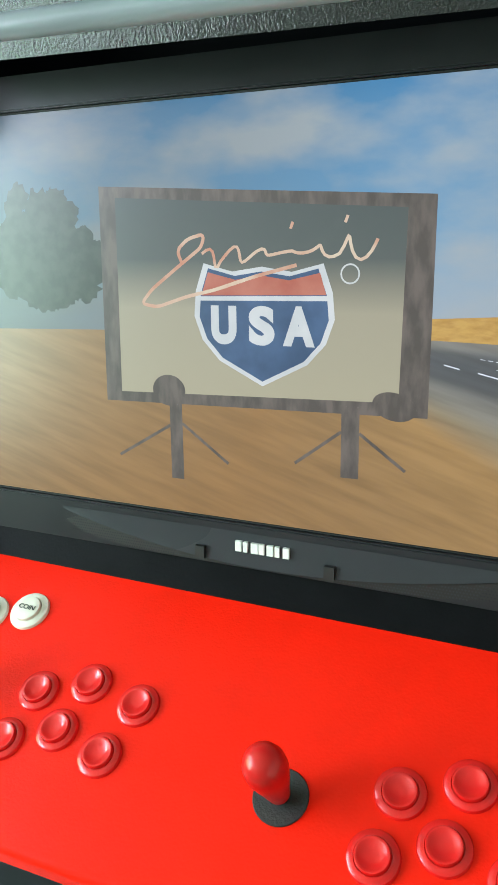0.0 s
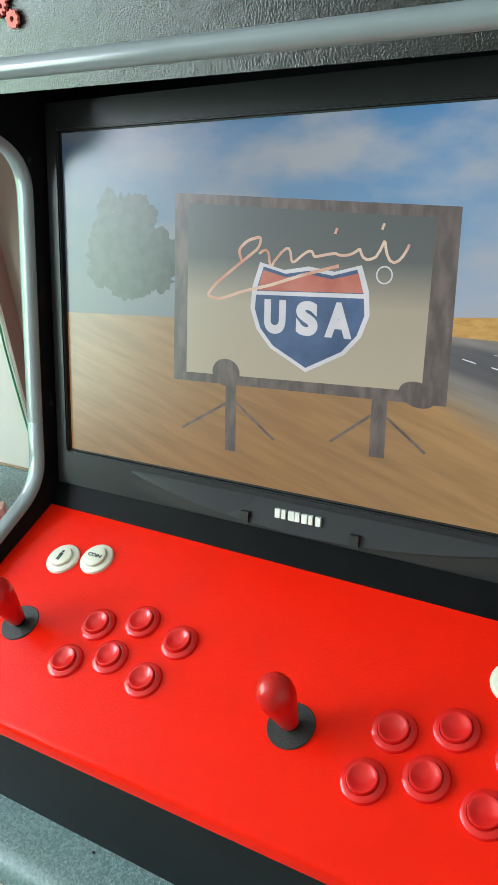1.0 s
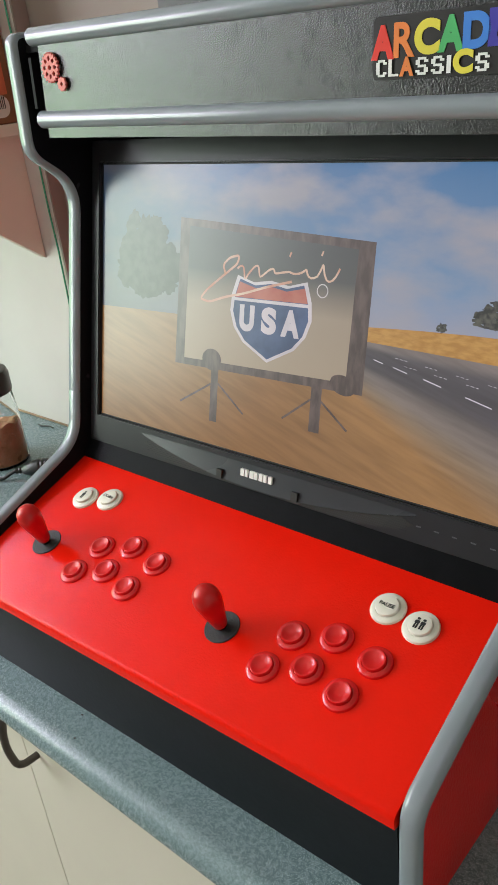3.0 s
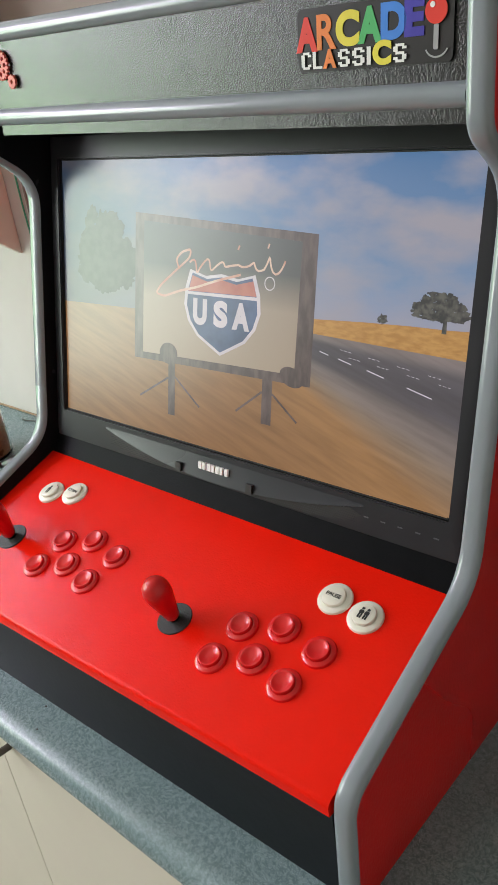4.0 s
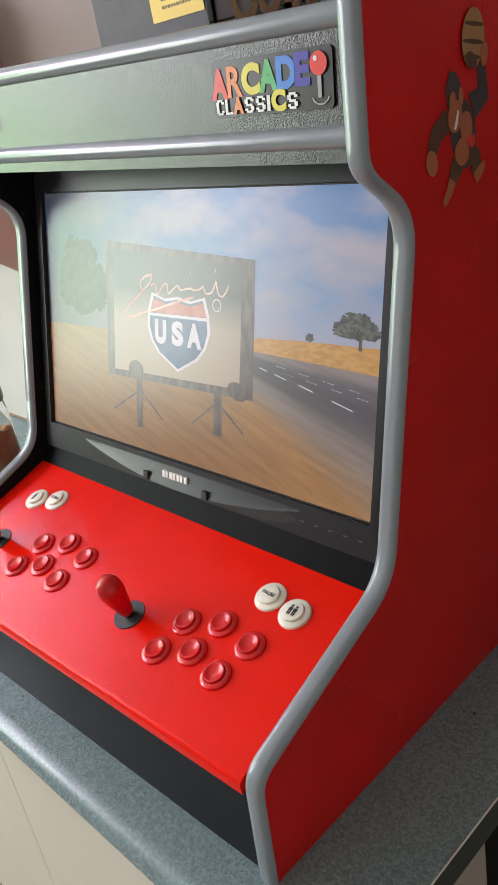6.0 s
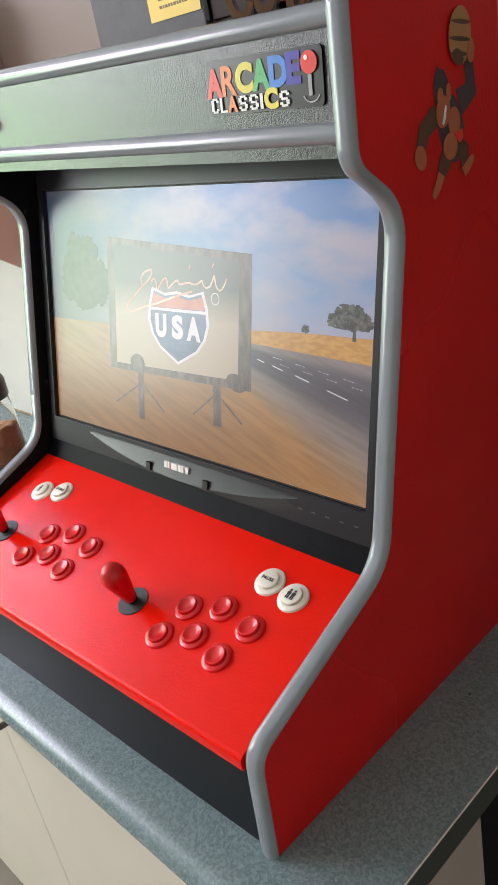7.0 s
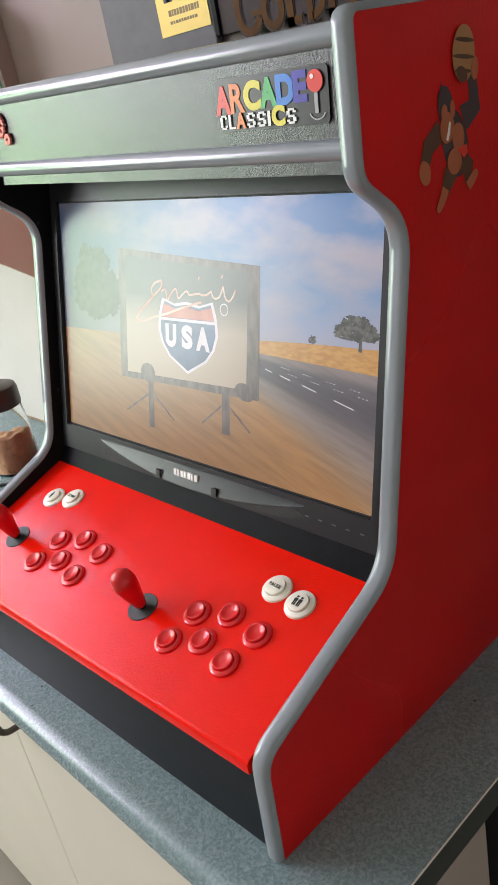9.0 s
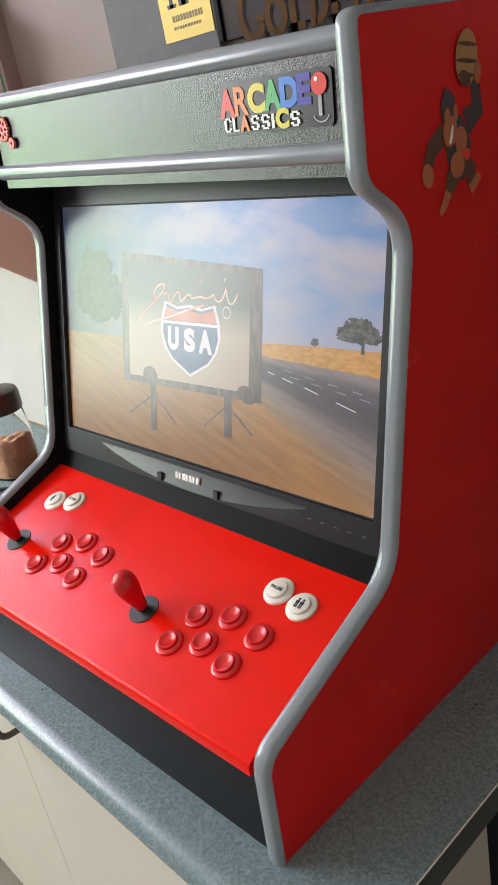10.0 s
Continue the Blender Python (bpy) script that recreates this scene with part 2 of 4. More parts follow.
def slab(outline, x0, x1):
    """A board standing across x, from its outline in (y, z) of the plan."""
    bm = bmesh.new()
    a = [bm.verts.new(W(x0, p[0], p[1])) for p in outline]
    b = [bm.verts.new(W(x1, p[0], p[1])) for p in outline]
    n = len(outline)
    bm.faces.new(a)
    bm.faces.new(b[::-1])
    for i in range(n):
        bm.faces.new((a[i], b[i], b[(i + 1) % n], a[(i + 1) % n]))
    bmesh.ops.recalc_face_normals(bm, faces=bm.faces[:])
    return bm


def half_round(chain, x_mid, width, proud, back=0.001, steps=12):
    """A D-shaped edge moulding that follows a chain in (y, z); it bulges to the left of the chain's way."""
    bm = bmesh.new()
    rows = []
    for i, p in enumerate(chain):
        q = (chain[min(i + 1, len(chain) - 1)] - chain[max(i - 1, 0)]).normalized()
        nrm = Vector((-q.y, q.x))
        row = []
        for k in range(steps + 1):
            a = math.pi * k / steps
            cx = math.copysign(abs(math.cos(a)) ** 0.75, math.cos(a))
            o = p + nrm * (proud * math.sin(a) ** 0.75 - back)
            row.append(bm.verts.new(W(x_mid + cx * width / 2, o.x, o.y)))
        rows.append(row)
    for r, s in zip(rows, rows[1:]):
        for k in range(steps):
            bm.faces.new((r[k], r[k + 1], s[k + 1], s[k]))
        bm.faces.new((r[-1], r[0], s[0], s[-1]))
    bm.faces.new(rows[0][::-1])
    bm.faces.new(rows[-1])
    bmesh.ops.recalc_face_normals(bm, faces=bm.faces[:])
    return bm


def lathe(profile, steps=32, scale=K):
    """A turned body from (radius, height) pairs, closed at its ends."""
    bm = bmesh.new()
    rings = []
    for r, h in profile:
        if r < 1e-6:
            rings.append([bm.verts.new((0, 0, h * scale))])
        else:
            rings.append([bm.verts.new((r * scale * math.cos(2 * math.pi * k / steps), r * scale * math.sin(2 * math.pi * k / steps), h * scale)) for k in range(steps)])
    for a, b in zip(rings, rings[1:]):
        for k in range(steps):
            j = (k + 1) % steps
            if len(a) == 1 and len(b) > 1:
                bm.faces.new((a[0], b[k], b[j]))
            elif len(b) == 1 and len(a) > 1:
                bm.faces.new((a[k], a[j], b[0]))
            elif len(a) > 1:
                bm.faces.new((a[k], a[j], b[j], b[k]))
    bmesh.ops.recalc_face_normals(bm, faces=bm.faces[:])
    return bm


def tube(points, radius, steps=10):
    """A round bar along a chain of world points."""
    bm = bmesh.new()
    rows = []
    pts = [Vector(p) for p in points]
    for i, p in enumerate(pts):
        d = (pts[min(i + 1, len(pts) - 1)] - pts[max(i - 1, 0)]).normalized()
        ref = Vector((0, 0, 1)) if abs(d.z) < 0.9 else Vector((1, 0, 0))
        u = d.cross(ref).normalized()
        v = d.cross(u).normalized()
        rows.append([bm.verts.new(p + (u * math.cos(2 * math.pi * k / steps) + v * math.sin(2 * math.pi * k / steps)) * radius) for k in range(steps)])
    for a, b in zip(rows, rows[1:]):
        for k in range(steps):
            j = (k + 1) % steps
            bm.faces.new((a[k], a[j], b[j], b[k]))
    bm.faces.new(rows[0][::-1])
    bm.faces.new(rows[-1])
    bmesh.ops.recalc_face_normals(bm, faces=bm.faces[:])
    return bm


def plate(outline, thick, m):
    """A flat piece from its outline in the plane's own (x, y), thick along the plane's normal, set at the pose m (world)."""
    bm = bmesh.new()
    a = [bm.verts.new(m @ Vector((x * K, y * K, 0))) for x, y in outline]
    b = [bm.verts.new(m @ Vector((x * K, y * K, thick * K))) for x, y in outline]
    n = len(outline)
    bm.faces.new(a[::-1])
    bm.faces.new(b)
    for i in range(n):
        bm.faces.new((a[i], a[(i + 1) % n], b[(i + 1) % n], b[i]))
    bmesh.ops.recalc_face_normals(bm, faces=bm.faces[:])
    return bm


def rect(x0, x1, y0, y1):
    return [(x0, y0), (x1, y0), (x1, y1), (x0, y1)]


def disc(cx, cy, rx, ry=None, steps=28, turn=0.0):
    ry = ry or rx
    c, s = math.cos(radians(turn)), math.sin(radians(turn))
    pts = [(rx * math.cos(2 * math.pi * k / steps), ry * math.sin(2 * math.pi * k / steps)) for k in range(steps)]
    return [(cx + x * c - y * s, cy + x * s + y * c) for x, y in pts]


def rounded(x0, x1, y0, y1, r, steps=5):
    out = []
    for cx, cy, a0 in ((x1 - r, y1 - r, 0), (x0 + r, y1 - r, 90), (x0 + r, y0 + r, 180), (x1 - r, y0 + r, 270)):
        out += [(cx + r * math.cos(radians(a0 + 90 * k / steps)), cy + r * math.sin(radians(a0 + 90 * k / steps))) for k in range(steps + 1)]
    return out


def ribbon(points, width, thick, m):
    """A flat stroke of even width along a chain of plane points."""
    out, back = [], []
    pts = [Vector(p) for p in points]
    for i, p in enumerate(pts):
        d = (pts[min(i + 1, len(pts) - 1)] - pts[max(i - 1, 0)]).normalized()
        nrm = Vector((-d.y, d.x)) * width / 2
        out.append(p + nrm)
        back.append(p - nrm)
    bm = bmesh.new()
    a = [bm.verts.new(m @ Vector((p.x * K, p.y * K, thick * K))) for p in out]
    b = [bm.verts.new(m @ Vector((p.x * K, p.y * K, thick * K))) for p in back]
    for i in range(len(a) - 1):
        bm.faces.new((a[i], b[i], b[i + 1], a[i + 1]))
    return bm


def letters(text, x0, x1, y0, y1, m, thick=0.0003, bold=0.02, shear=0.0):
    """Lettering fitted into a rectangle of a plane, as a bmesh at the pose m."""
    cu = bpy.data.curves.new("lettering", "FONT")
    cu.body, cu.size, cu.extrude, cu.offset, cu.shear = text, 1.0, 0.01, bold, shear
    ob = bpy.data.objects.new("lettering", cu)
    scene.collection.objects.link(ob)
    me = bpy.data.meshes.new_from_object(ob.evaluated_get(bpy.context.evaluated_depsgraph_get()))
    bm = bmesh.new()
    bm.from_mesh(me)
    bpy.data.objects.remove(ob)
    bpy.data.curves.remove(cu)
    bpy.data.meshes.remove(me)
    xs, ys = [v.co.x for v in bm.verts], [v.co.y for v in bm.verts]
    ax, bx, ay, by = min(xs), max(xs), min(ys), max(ys)
    for v in bm.verts:
        u, w = (v.co.x - ax) / (bx - ax), (v.co.y - ay) / (by - ay)
        v.co = m @ Vector(((x0 + u * (x1 - x0)) * K, (y0 + w * (y1 - y0)) * K, (thick if v.co.z > 0 else 0) * K))
    return bm


# ---- the room ----
def wall(name, x0, x1, y0, y1, z0, z1, mat, label):
    return tagged(link(name, box(x0, x1, y0, y1, z0, z1, plan=False), mat), label, "wall", kind="structure")


BACK, LEFT, RIGHT, FRONT, HIGH = 0.435 * K, -2.2, 2.2, -2.8, 2.6
STEP_X, STEP_Y = -0.558 * K, 0.412 * K       # the corner where the white wall steps back
tagged(link("floor", box(LEFT - 0.15, RIGHT + 0.15, FRONT - 0.15, BACK + 0.15, -0.1, 0, plan=False), FLOOR), "plain brown vinyl floor of the room", "floor", kind="structure")
# ceiling, south and east walls are added unseen; their tones steer bounced light
tagged(link("ceiling", box(LEFT - 0.15, RIGHT + 0.15, FRONT - 0.15, BACK + 0.15, HIGH, HIGH + 0.1, plan=False), CEILING), "plain white ceiling, unseen, added to close the room and bounce light", "ceiling", kind="structure")
wall("wall_north", STEP_X, RIGHT + 0.15, BACK, BACK + 0.15, 0, HIGH, WALL, "beige painted wall behind the worktop")
wall("wall_north_b", LEFT - 0.15, STEP_X - 0.004, STEP_Y, BACK + 0.15, 0, HIGH, WHITE_WALL, "white painted wall stepping forward beside the alcove")
wall("wall_north_c", STEP_X - 0.004, STEP_X, STEP_Y, BACK, 0, HIGH, WALL, "beige painted return of the alcove wall")
wall("wall_south", LEFT - 0.15, RIGHT + 0.15, FRONT - 0.15, FRONT, 0, HIGH, DARK_WALL, "dull beige unseen wall added across the room to bounce light")
wall("wall_east", RIGHT, RIGHT + 0.15, FRONT, BACK, 0, HIGH, CEILING, "pale unseen wall added past the worktop's open end to bounce window light")
wall("wall_west", LEFT - 0.15, LEFT, FRONT, WY0, 0, HIGH, WALL, "beige painted wall with a large window")
wall("wall_west_b", LEFT - 0.15, LEFT, WY1, STEP_Y, 0, HIGH, WALL, "beige painted wall with a large window")
wall("wall_west_c", LEFT - 0.15, LEFT, WY0, WY1, 0, WZ0, WALL, "beige painted wall below the window")
wall("wall_west_d", LEFT - 0.15, LEFT, WY0, WY1, WZ1, HIGH, WALL, "beige painted wall above the window")

# ---- the worktop and its base ----
CF, CR, CT, CB = -0.0495, 0.363, 0.030, 0.4335       # front, open end, thickness and back of the worktop in the plan
edge = [(CB, WT), (CF + 0.018, WT)]
edge += [(CF + 0.018 - 0.018 * math.sin(a), WT - 0.018 + 0.018 * math.cos(a)) for a in [math.pi / 2 * k / 8 for k in range(1, 9)]]
edge += [(CF + 0.002, WT - CT + 0.006), (CF + 0.008, WT - CT), (CB, WT - CT)]
worktop = thing("worktop", "grey-green speckled laminate kitchen worktop with a rounded front edge", "worktop", W(0, 0.2, WT - CT))
top_inv = Matrix.Translation(W(0, 0.2, WT - CT)).inverted()
bm = slab(edge, STEP_X / K + 0.001, CR)
bm.transform(top_inv)
part("top", bm, LAMINATE, worktop, "", 40)
edge[0], edge[-1] = (STEP_Y / K - 0.001, WT), (STEP_Y / K - 0.001, WT - CT)
bm = slab(edge, -1.88, STEP_X / K + 0.001)
bm.transform(top_inv)
part("top", bm, LAMINATE, worktop, "", 40)
bm = slab([(CF + 0.010, WT - CT + 0.001), (CF + 0.010, WT - 0.0015), (CB, WT - 0.0015), (CB, WT - CT + 0.001)], CR, CR + 0.0012)
bm.transform(top_inv)
part("end_strip", bm, material("dark_green_edge", (0.030, 0.040, 0.036), 0.45), worktop, "dark green edge strip")

bm = slab([(CF + 0.012, WT - 0.0016), (CF + 0.012, WT - 0.0004), (CB, WT - 0.0004), (CB, WT - 0.0016)], CR + 0.0001, CR + 0.0011)
bm.transform(top_inv)
part("worn_edge", bm, PAPER, worktop, "pale worn line along the end")

BF, BL, BR = -0.013, -1.88, 0.346       # the base cabinets
base = thing("base_cabinet", "cream base cabinet with bowed metal handles under the worktop", "cabinet", W(-0.3, 0.2, 0.9 - 0.9 / K + 0.1))
base_inv = Matrix.Translation(W(-0.3, 0.2, 0.9 - 0.9 / K + 0.1)).inverted()
foot = 0.9 - 0.9 / K


def base_part(name, bm, mat, label="", parent=None, smooth=None):
    bm.transform(base_inv)
    return part(name, bm, mat, parent or base, label, smooth)


base_part("body", box(BL, BR - 0.016, BF + 0.018, 0.40, foot + 0.08, WT - CT - 0.0005), CREAM)
base_part("end_panel", box(BR - 0.0155, BR, BF, 0.174, foot, WT - CT - 0.0005, 0.001), material("taupe_end_panel", (0.36, 0.31, 0.27), 0.6, vary=0.04, grain=8), "taupe end board")
# added black sheet: the void under the worktop is only in shade here
base_part("side_board", box(BR - 0.0155, BR - 0.006, 0.1745, 0.40, foot, WT - CT - 0.0005), BLACK_PAINT, "black sheet put in for the shaded void behind the end board")
base_part("plinth", box(BL, BR - 0.016, BF + 0.05, 0.16, foot, foot + 0.079), BLACK_PAINT)
for x0, x1, hx in ((-0.67, -0.2149, -0.60), (-0.2143, 0.329, -0.188), (-1.17, -0.6706, -0.72), (-1.67, -1.172, -1.60)):
    door = base_part("door", box(x0, x1, BF, BF + 0.0165, foot + 0.085, WT - CT - 0.006, 0.0012), CREAM, "plain cream door")
    pts = fillet([(BF, 0.850), (BF - 0.024, 0.848), (BF - 0.032, 0.809), (BF - 0.024, 0.770), (BF, 0.768)], [0, 0.02, 0.03, 0.02, 0], 6)
    base_part("handle", tube([W(hx, p.x, p.y) for p in pts], 0.0042 * K, 10), METAL, "bowed bronze metal handle", door, 50)

# ---- the arcade cabinet ----
arcade = thing("arcade_cabinet", "home-made red and black bartop arcade cabinet with grey edge moulding", "arcade cabinet", W(0, 0.16, WT))
arcade_inv = Matrix.Translation(Vector(W(0, 0.16, WT))).inverted()


def apart_of(name, bm, mat, label="", smooth=None, parent=None):
    """A part of the cabinet; the mesh is given in world places."""
    bm.transform(arcade_inv)
    return part(name, bm, mat, parent or arcade, label, smooth)


TOPZ = 1.463
SIDE = [(0.004, WT), (0.009, 0.984), (0.176, 1.051), (0.190, 1.108), (0.242, 1.324), (0.194, 1.361), (0.2005, TOPZ), (0.380, TOPZ)]
ROUND = [0, 0.016, 0.030, 0.0, 0.040, 0.012, 0.007, 0]
HALF, BOARD = 0.2664, 0.0084
SKEW = 0.0215            # the front stands a little out of square


def front(x):
    """How far the front stands forward at x, past its place at the square end."""
    return -SKEW * (0.262 - x)


for sx in (1, -1):
    side = [(y + front(sx * 0.262) * (1.0 if z < 1.0 else 0.30), z) for y, z in SIDE[:4]] + SIDE[4:]
    chain = fillet(side, ROUND)
    outline = chain + [Vector((0.342, WT))]
    board = apart_of("side_panel", slab(outline, sx * (HALF - BOARD + 0.002), sx * (HALF + BOARD)), RED_SIDE, "dark red painted side board")
    lining = slab([p + Vector((0.0006, -0.0006)) for p in outline], sx * (HALF - BOARD), sx * (HALF - BOARD + 0.0019))
    apart_of("lining", lining, BLACK_PAINT, "black painted inner face", None, board)
    apart_of("edge_moulding", half_round(chain[:-1] + [Vector((0.374, TOPZ))], sx * (HALF + 0.0006), 0.0168, 0.0060), GREY_PAINT, "grey painted rounded edge moulding", 50, board)

SLOPE = 0.318
PANEL_Z = 0.9772
INN = HALF - BOARD - 0.0005


def panel_z(y):
    return PANEL_Z + SLOPE * y


def skewed(bm):
    """Shears the front of a board sideways to the cabinet's skewed front."""
    for v in bm.verts:
        d = K * front(v.co.x / K) * max(0.0, 1 - max(0.0, v.co.y / K - 0.02) / 0.155)
        v.co.y += d
        if v.co.z > TOP + K * 0.05:
            v.co.z += d * SLOPE
    return bm


apart_of("control_panel", skewed(slab([(0.0034, 0.9660), (0.0030, 0.9735), (0.0034, 0.9757), (0.0046, 0.9776), (0.0070, panel_z(0.0070)), (0.178, panel_z(0.178)), (0.178, panel_z(0.178) - 0.008), (0.012, 0.9660)], -INN, INN)), RED, "glossy bright red control panel", 35)
apart_of("front_panel", skewed(slab([(0.006, WT), (0.006, 0.9657), (0.015, 0.9657), (0.015, WT)], -INN, INN)), FRONT_BLACK, "black painted front board")
apart_of("riser", slab([(0.168, 1.026), (0.1738, 1.0325), (0.1885, 1.0515), (0.205, 1.0515), (0.205, 1.02)], -INN, INN), RISER_BLACK, "black strip below the monitor")
LEAN = pose(0, 0, 0, 0, 1.1, 0)          # the marquee hangs a little lower at one end


def leaned(bm):
    c = Vector(W(0, 0.2, 1.42))
    bm.transform(Matrix.Translation(c) @ LEAN @ Matrix.Translation(-c))
    return bm


marquee = apart_of("marquee", leaned(slab([(0.1993, 1.3695), (0.2065, 1.460), (0.214, 1.460), (0.207, 1.3695)], -0.235, INN)), BLACK_TEXTURE, "black rough-painted marquee board")
apart_of("marquee_edge", leaned(slab([(0.1983, 1.396), (0.2013, 1.440), (0.212, 1.440), (0.209, 1.396)], -0.2475, -0.2435)), BLACK_PAINT)
apart_of("top_board", slab([(0.208, 1.449), (0.208, 1.456), (0.350, 1.456), (0.350, 1.449)], -INN, INN), BLACK_PAINT)
apart_of("back_board", slab([(0.318, WT), (0.338, 1.448), (0.346, 1.448), (0.326, WT)], -INN, INN), BLACK_PAINT)


def rail(y, z):
    """A grey half-round rail across the marquee."""
    bm = bmesh.new()
    rows = []
    for x in (-0.2465, -0.245, INN + 0.0004):
        r = 0.0083 * (0.8 if x < -0.246 else 1)
        rows.append([bm.verts.new(W(x, y - r * 1.05 * math.cos(a), z + r * math.sin(a))) for a in [2 * math.pi * k / 28 for k in range(28)]])
    for a, b in zip(rows, rows[1:]):
        for k in range(28):
            bm.faces.new((a[k], a[(k + 1) % 28], b[(k + 1) % 28], b[k]))
    bm.faces.new(rows[0])
    bm.faces.new(rows[-1][::-1])
    bmesh.ops.recalc_face_normals(bm, faces=bm.faces[:])
    return leaned(bm)


apart_of("rail", rail(0.2090, 1.4570), GREY_PAINT, "grey painted round rail", 40)
apart_of("rail", rail(0.2045, 1.3855), GREY_PAINT, "grey painted round rail", 40)

# push buttons
panel_pose = Matrix.Translation(W(0, 0, PANEL_Z)) @ pose(0, 0, 0, math.degrees(math.atan(SLOPE)))
SPREAD = math.sqrt(1 + SLOPE ** 2)
BEZEL_RING = [(0.0, -0.001), (0.0142, -0.001), (0.0142, 0.0008), (0.0136, 0.0022), (0.0122, 0.0030), (0.0108, 0.0033), (0.0101, 0.0033), (0.0098, 0.0022), (0.0, 0.0022)]
PLUNGER = [(0.0, 0.001), (0.0095, 0.001), (0.0095, 0.0050), (0.0091, 0.0057), (0.0084, 0.0058), (0.0074, 0.0053), (0.0055, 0.0044), (0.003, 0.0039), (0.0, 0.0038)]
FLAT_RING = [(0.0, -0.001), (0.0150, -0.001), (0.0150, 0.0008), (0.0144, 0.0022), (0.0128, 0.0030), (0.0106, 0.0033), (0.0101, 0.0033), (0.0100, 0.0022), (0.0, 0.0022)]
FLAT_PLUNGER = [(0.0, 0.001), (0.0098, 0.001), (0.0098, 0.0046), (0.0094, 0.0054), (0.0086, 0.0057), (0.005, 0.0059), (0.0, 0.0060)]


def button(x, y, mat, label, ring_shape, plunger_shape):
    m = arcade_inv @ panel_pose @ Matrix.Translation((x * K, (y - 0.0012) * SPREAD * K, 0))
    ring = part("push_button", lathe(ring_shape, 36), mat, arcade, label, 35)
    ring.matrix_local = m
    plunger = part("plunger", lathe(plunger_shape, 36), mat, ring, "", 35)
    return ring


SIX = [(-0.1255, 0.0850), (-0.0915, 0.0980), (-0.0530, 0.0925), (-0.1310, 0.0515), (-0.0980, 0.0655), (-0.0620, 0.0590)]
for dx in (0.0, 0.2410):
    for x, y in SIX:
        button(x + dx, y, RED_PLASTIC, "red plastic push button with a concave plunger", BEZEL_RING, PLUNGER)


def bars(rects):
    """Small black marks on a white button, in its own plane."""
    bm = bmesh.new()
    for x0, x1, y0, y1 in rects:
        a = [bm.verts.new((x * K, y * K, 0.00615 * K)) for x, y in rounded(x0, x1, y0, y1, min(x1 - x0, y1 - y0) * 0.4, 3)]
        bm.faces.new(a)
    return bm


def words(text, x0, x1, y0, y1):
    return letters(text, x0, x1, y0, y1, Matrix.Translation((0, 0, 0.0060 * K)), 0.0002, 0.02)


ONE = [(-0.0013, 0.0013, 0.0030, 0.0052), (-0.0021, 0.0021, -0.0008, 0.0027), (-0.0016, -0.0001, -0.0050, -0.0004), (0.0003, 0.0018, -0.0050, -0.0004)]
for x, y, kind in ((-0.1999, 0.1269, "one"), (-0.1685, 0.1355, "COIN"), (0.1722, 0.1372, "PAUSE"), (0.2040, 0.1325, "two")):
    ring = button(x, y, WHITE_PLASTIC, "white plastic push button with a small black mark", FLAT_RING, FLAT_PLUNGER)
    if kind == "one":
        part("mark", bars(ONE), BLACK_INK, ring, "small black pictogram")
    elif kind == "two":
        part("mark", bars([(a + d, b + d, c, e) for d in (-0.0024, 0.0024) for a, b, c, e in ONE]), BLACK_INK, ring, "small black pictogram")
    else:
        part("mark", words(kind, -0.0068, 0.0068, -0.0016, 0.0020), BLACK_INK, ring, "black lettering " + kind)


# joysticks
def joystick(x, y):
    m = arcade_inv @ panel_pose @ Matrix.Translation((x * K, y * SPREAD * K, 0))
    washer = part("joystick", lathe([(0, 0), (0.0158, 0), (0.0160, 0.0006), (0.0155, 0.0013), (0.0, 0.0013)], 40), WASHER, arcade, "joystick with a black dust washer", 35)
    washer.matrix_local = m
    part("shaft", lathe([(0, 0.0), (0.0045, 0.0), (0.0045, 0.012), (0, 0.012)], 16), BLACK_PAINT, washer, "", 35)
    part("bat_top", lathe([(0, 0.004), (0.0052, 0.004), (0.0064, 0.0055), (0.0085, 0.017), (0.0108, 0.028), (0.0121, 0.036), (0.0119, 0.0415), (0.0104, 0.0465), (0.0076, 0.0502), (0.004, 0.0521), (0, 0.0525)], 36), BAT_RED, washer, "red bat-shaped joystick top", 60)


joystick(0.0535, 0.0650)
joystick(0.0535 - 0.2470, 0.0645)

# the sticker, its lettering and the gear emblem on the marquee
mq_tilt = math.degrees(math.atan2(0.008, 0.100))
mq = Matrix.Translation(W(0, 0.2, 1.42)) @ LEAN @ Matrix.Translation((0, 0.0033 * K, 0)) @ pose(0, 0, 0, 90 - mq_tilt)


def on_marquee(level):
    return mq @ Matrix.Translation((0, 0, level * K))


def sticker_part(name, bm, ink, label, parent):
    return apart_of(name, bm, INKS[ink], label, None, parent)


sticker = apart_of("sticker", plate(rounded(0.134, 0.2475, -0.0165, 0.0210, 0.004), 0.0003, on_marquee(0.0012)), material("sticker_film", (0.022, 0.021, 0.021), 0.30, vary=0.1, spec=0.35), "dark glossy sticker lettered in bright colours")
WORD = [("A", "red", 0.1330, 0.1505), ("R", "orange", 0.1500, 0.1655), ("C", "yellow", 0.1650, 0.1830), ("A", "green", 0.1815, 0.1995), ("D", "blue", 0.1985, 0.2165), ("E", "purple", 0.2150, 0.2285)]
for n, (ch, ink, x0, x1) in enumerate(WORD):
    up = 0.0012 * n * 0.5
    sticker_part("letter", letters(ch, x0, x1, -0.0045 + up, 0.0160 + up, on_marquee(0.0016), 0.0005, 0.025 if ch == "R" else 0.055), ink, "letter " + ch, sticker)
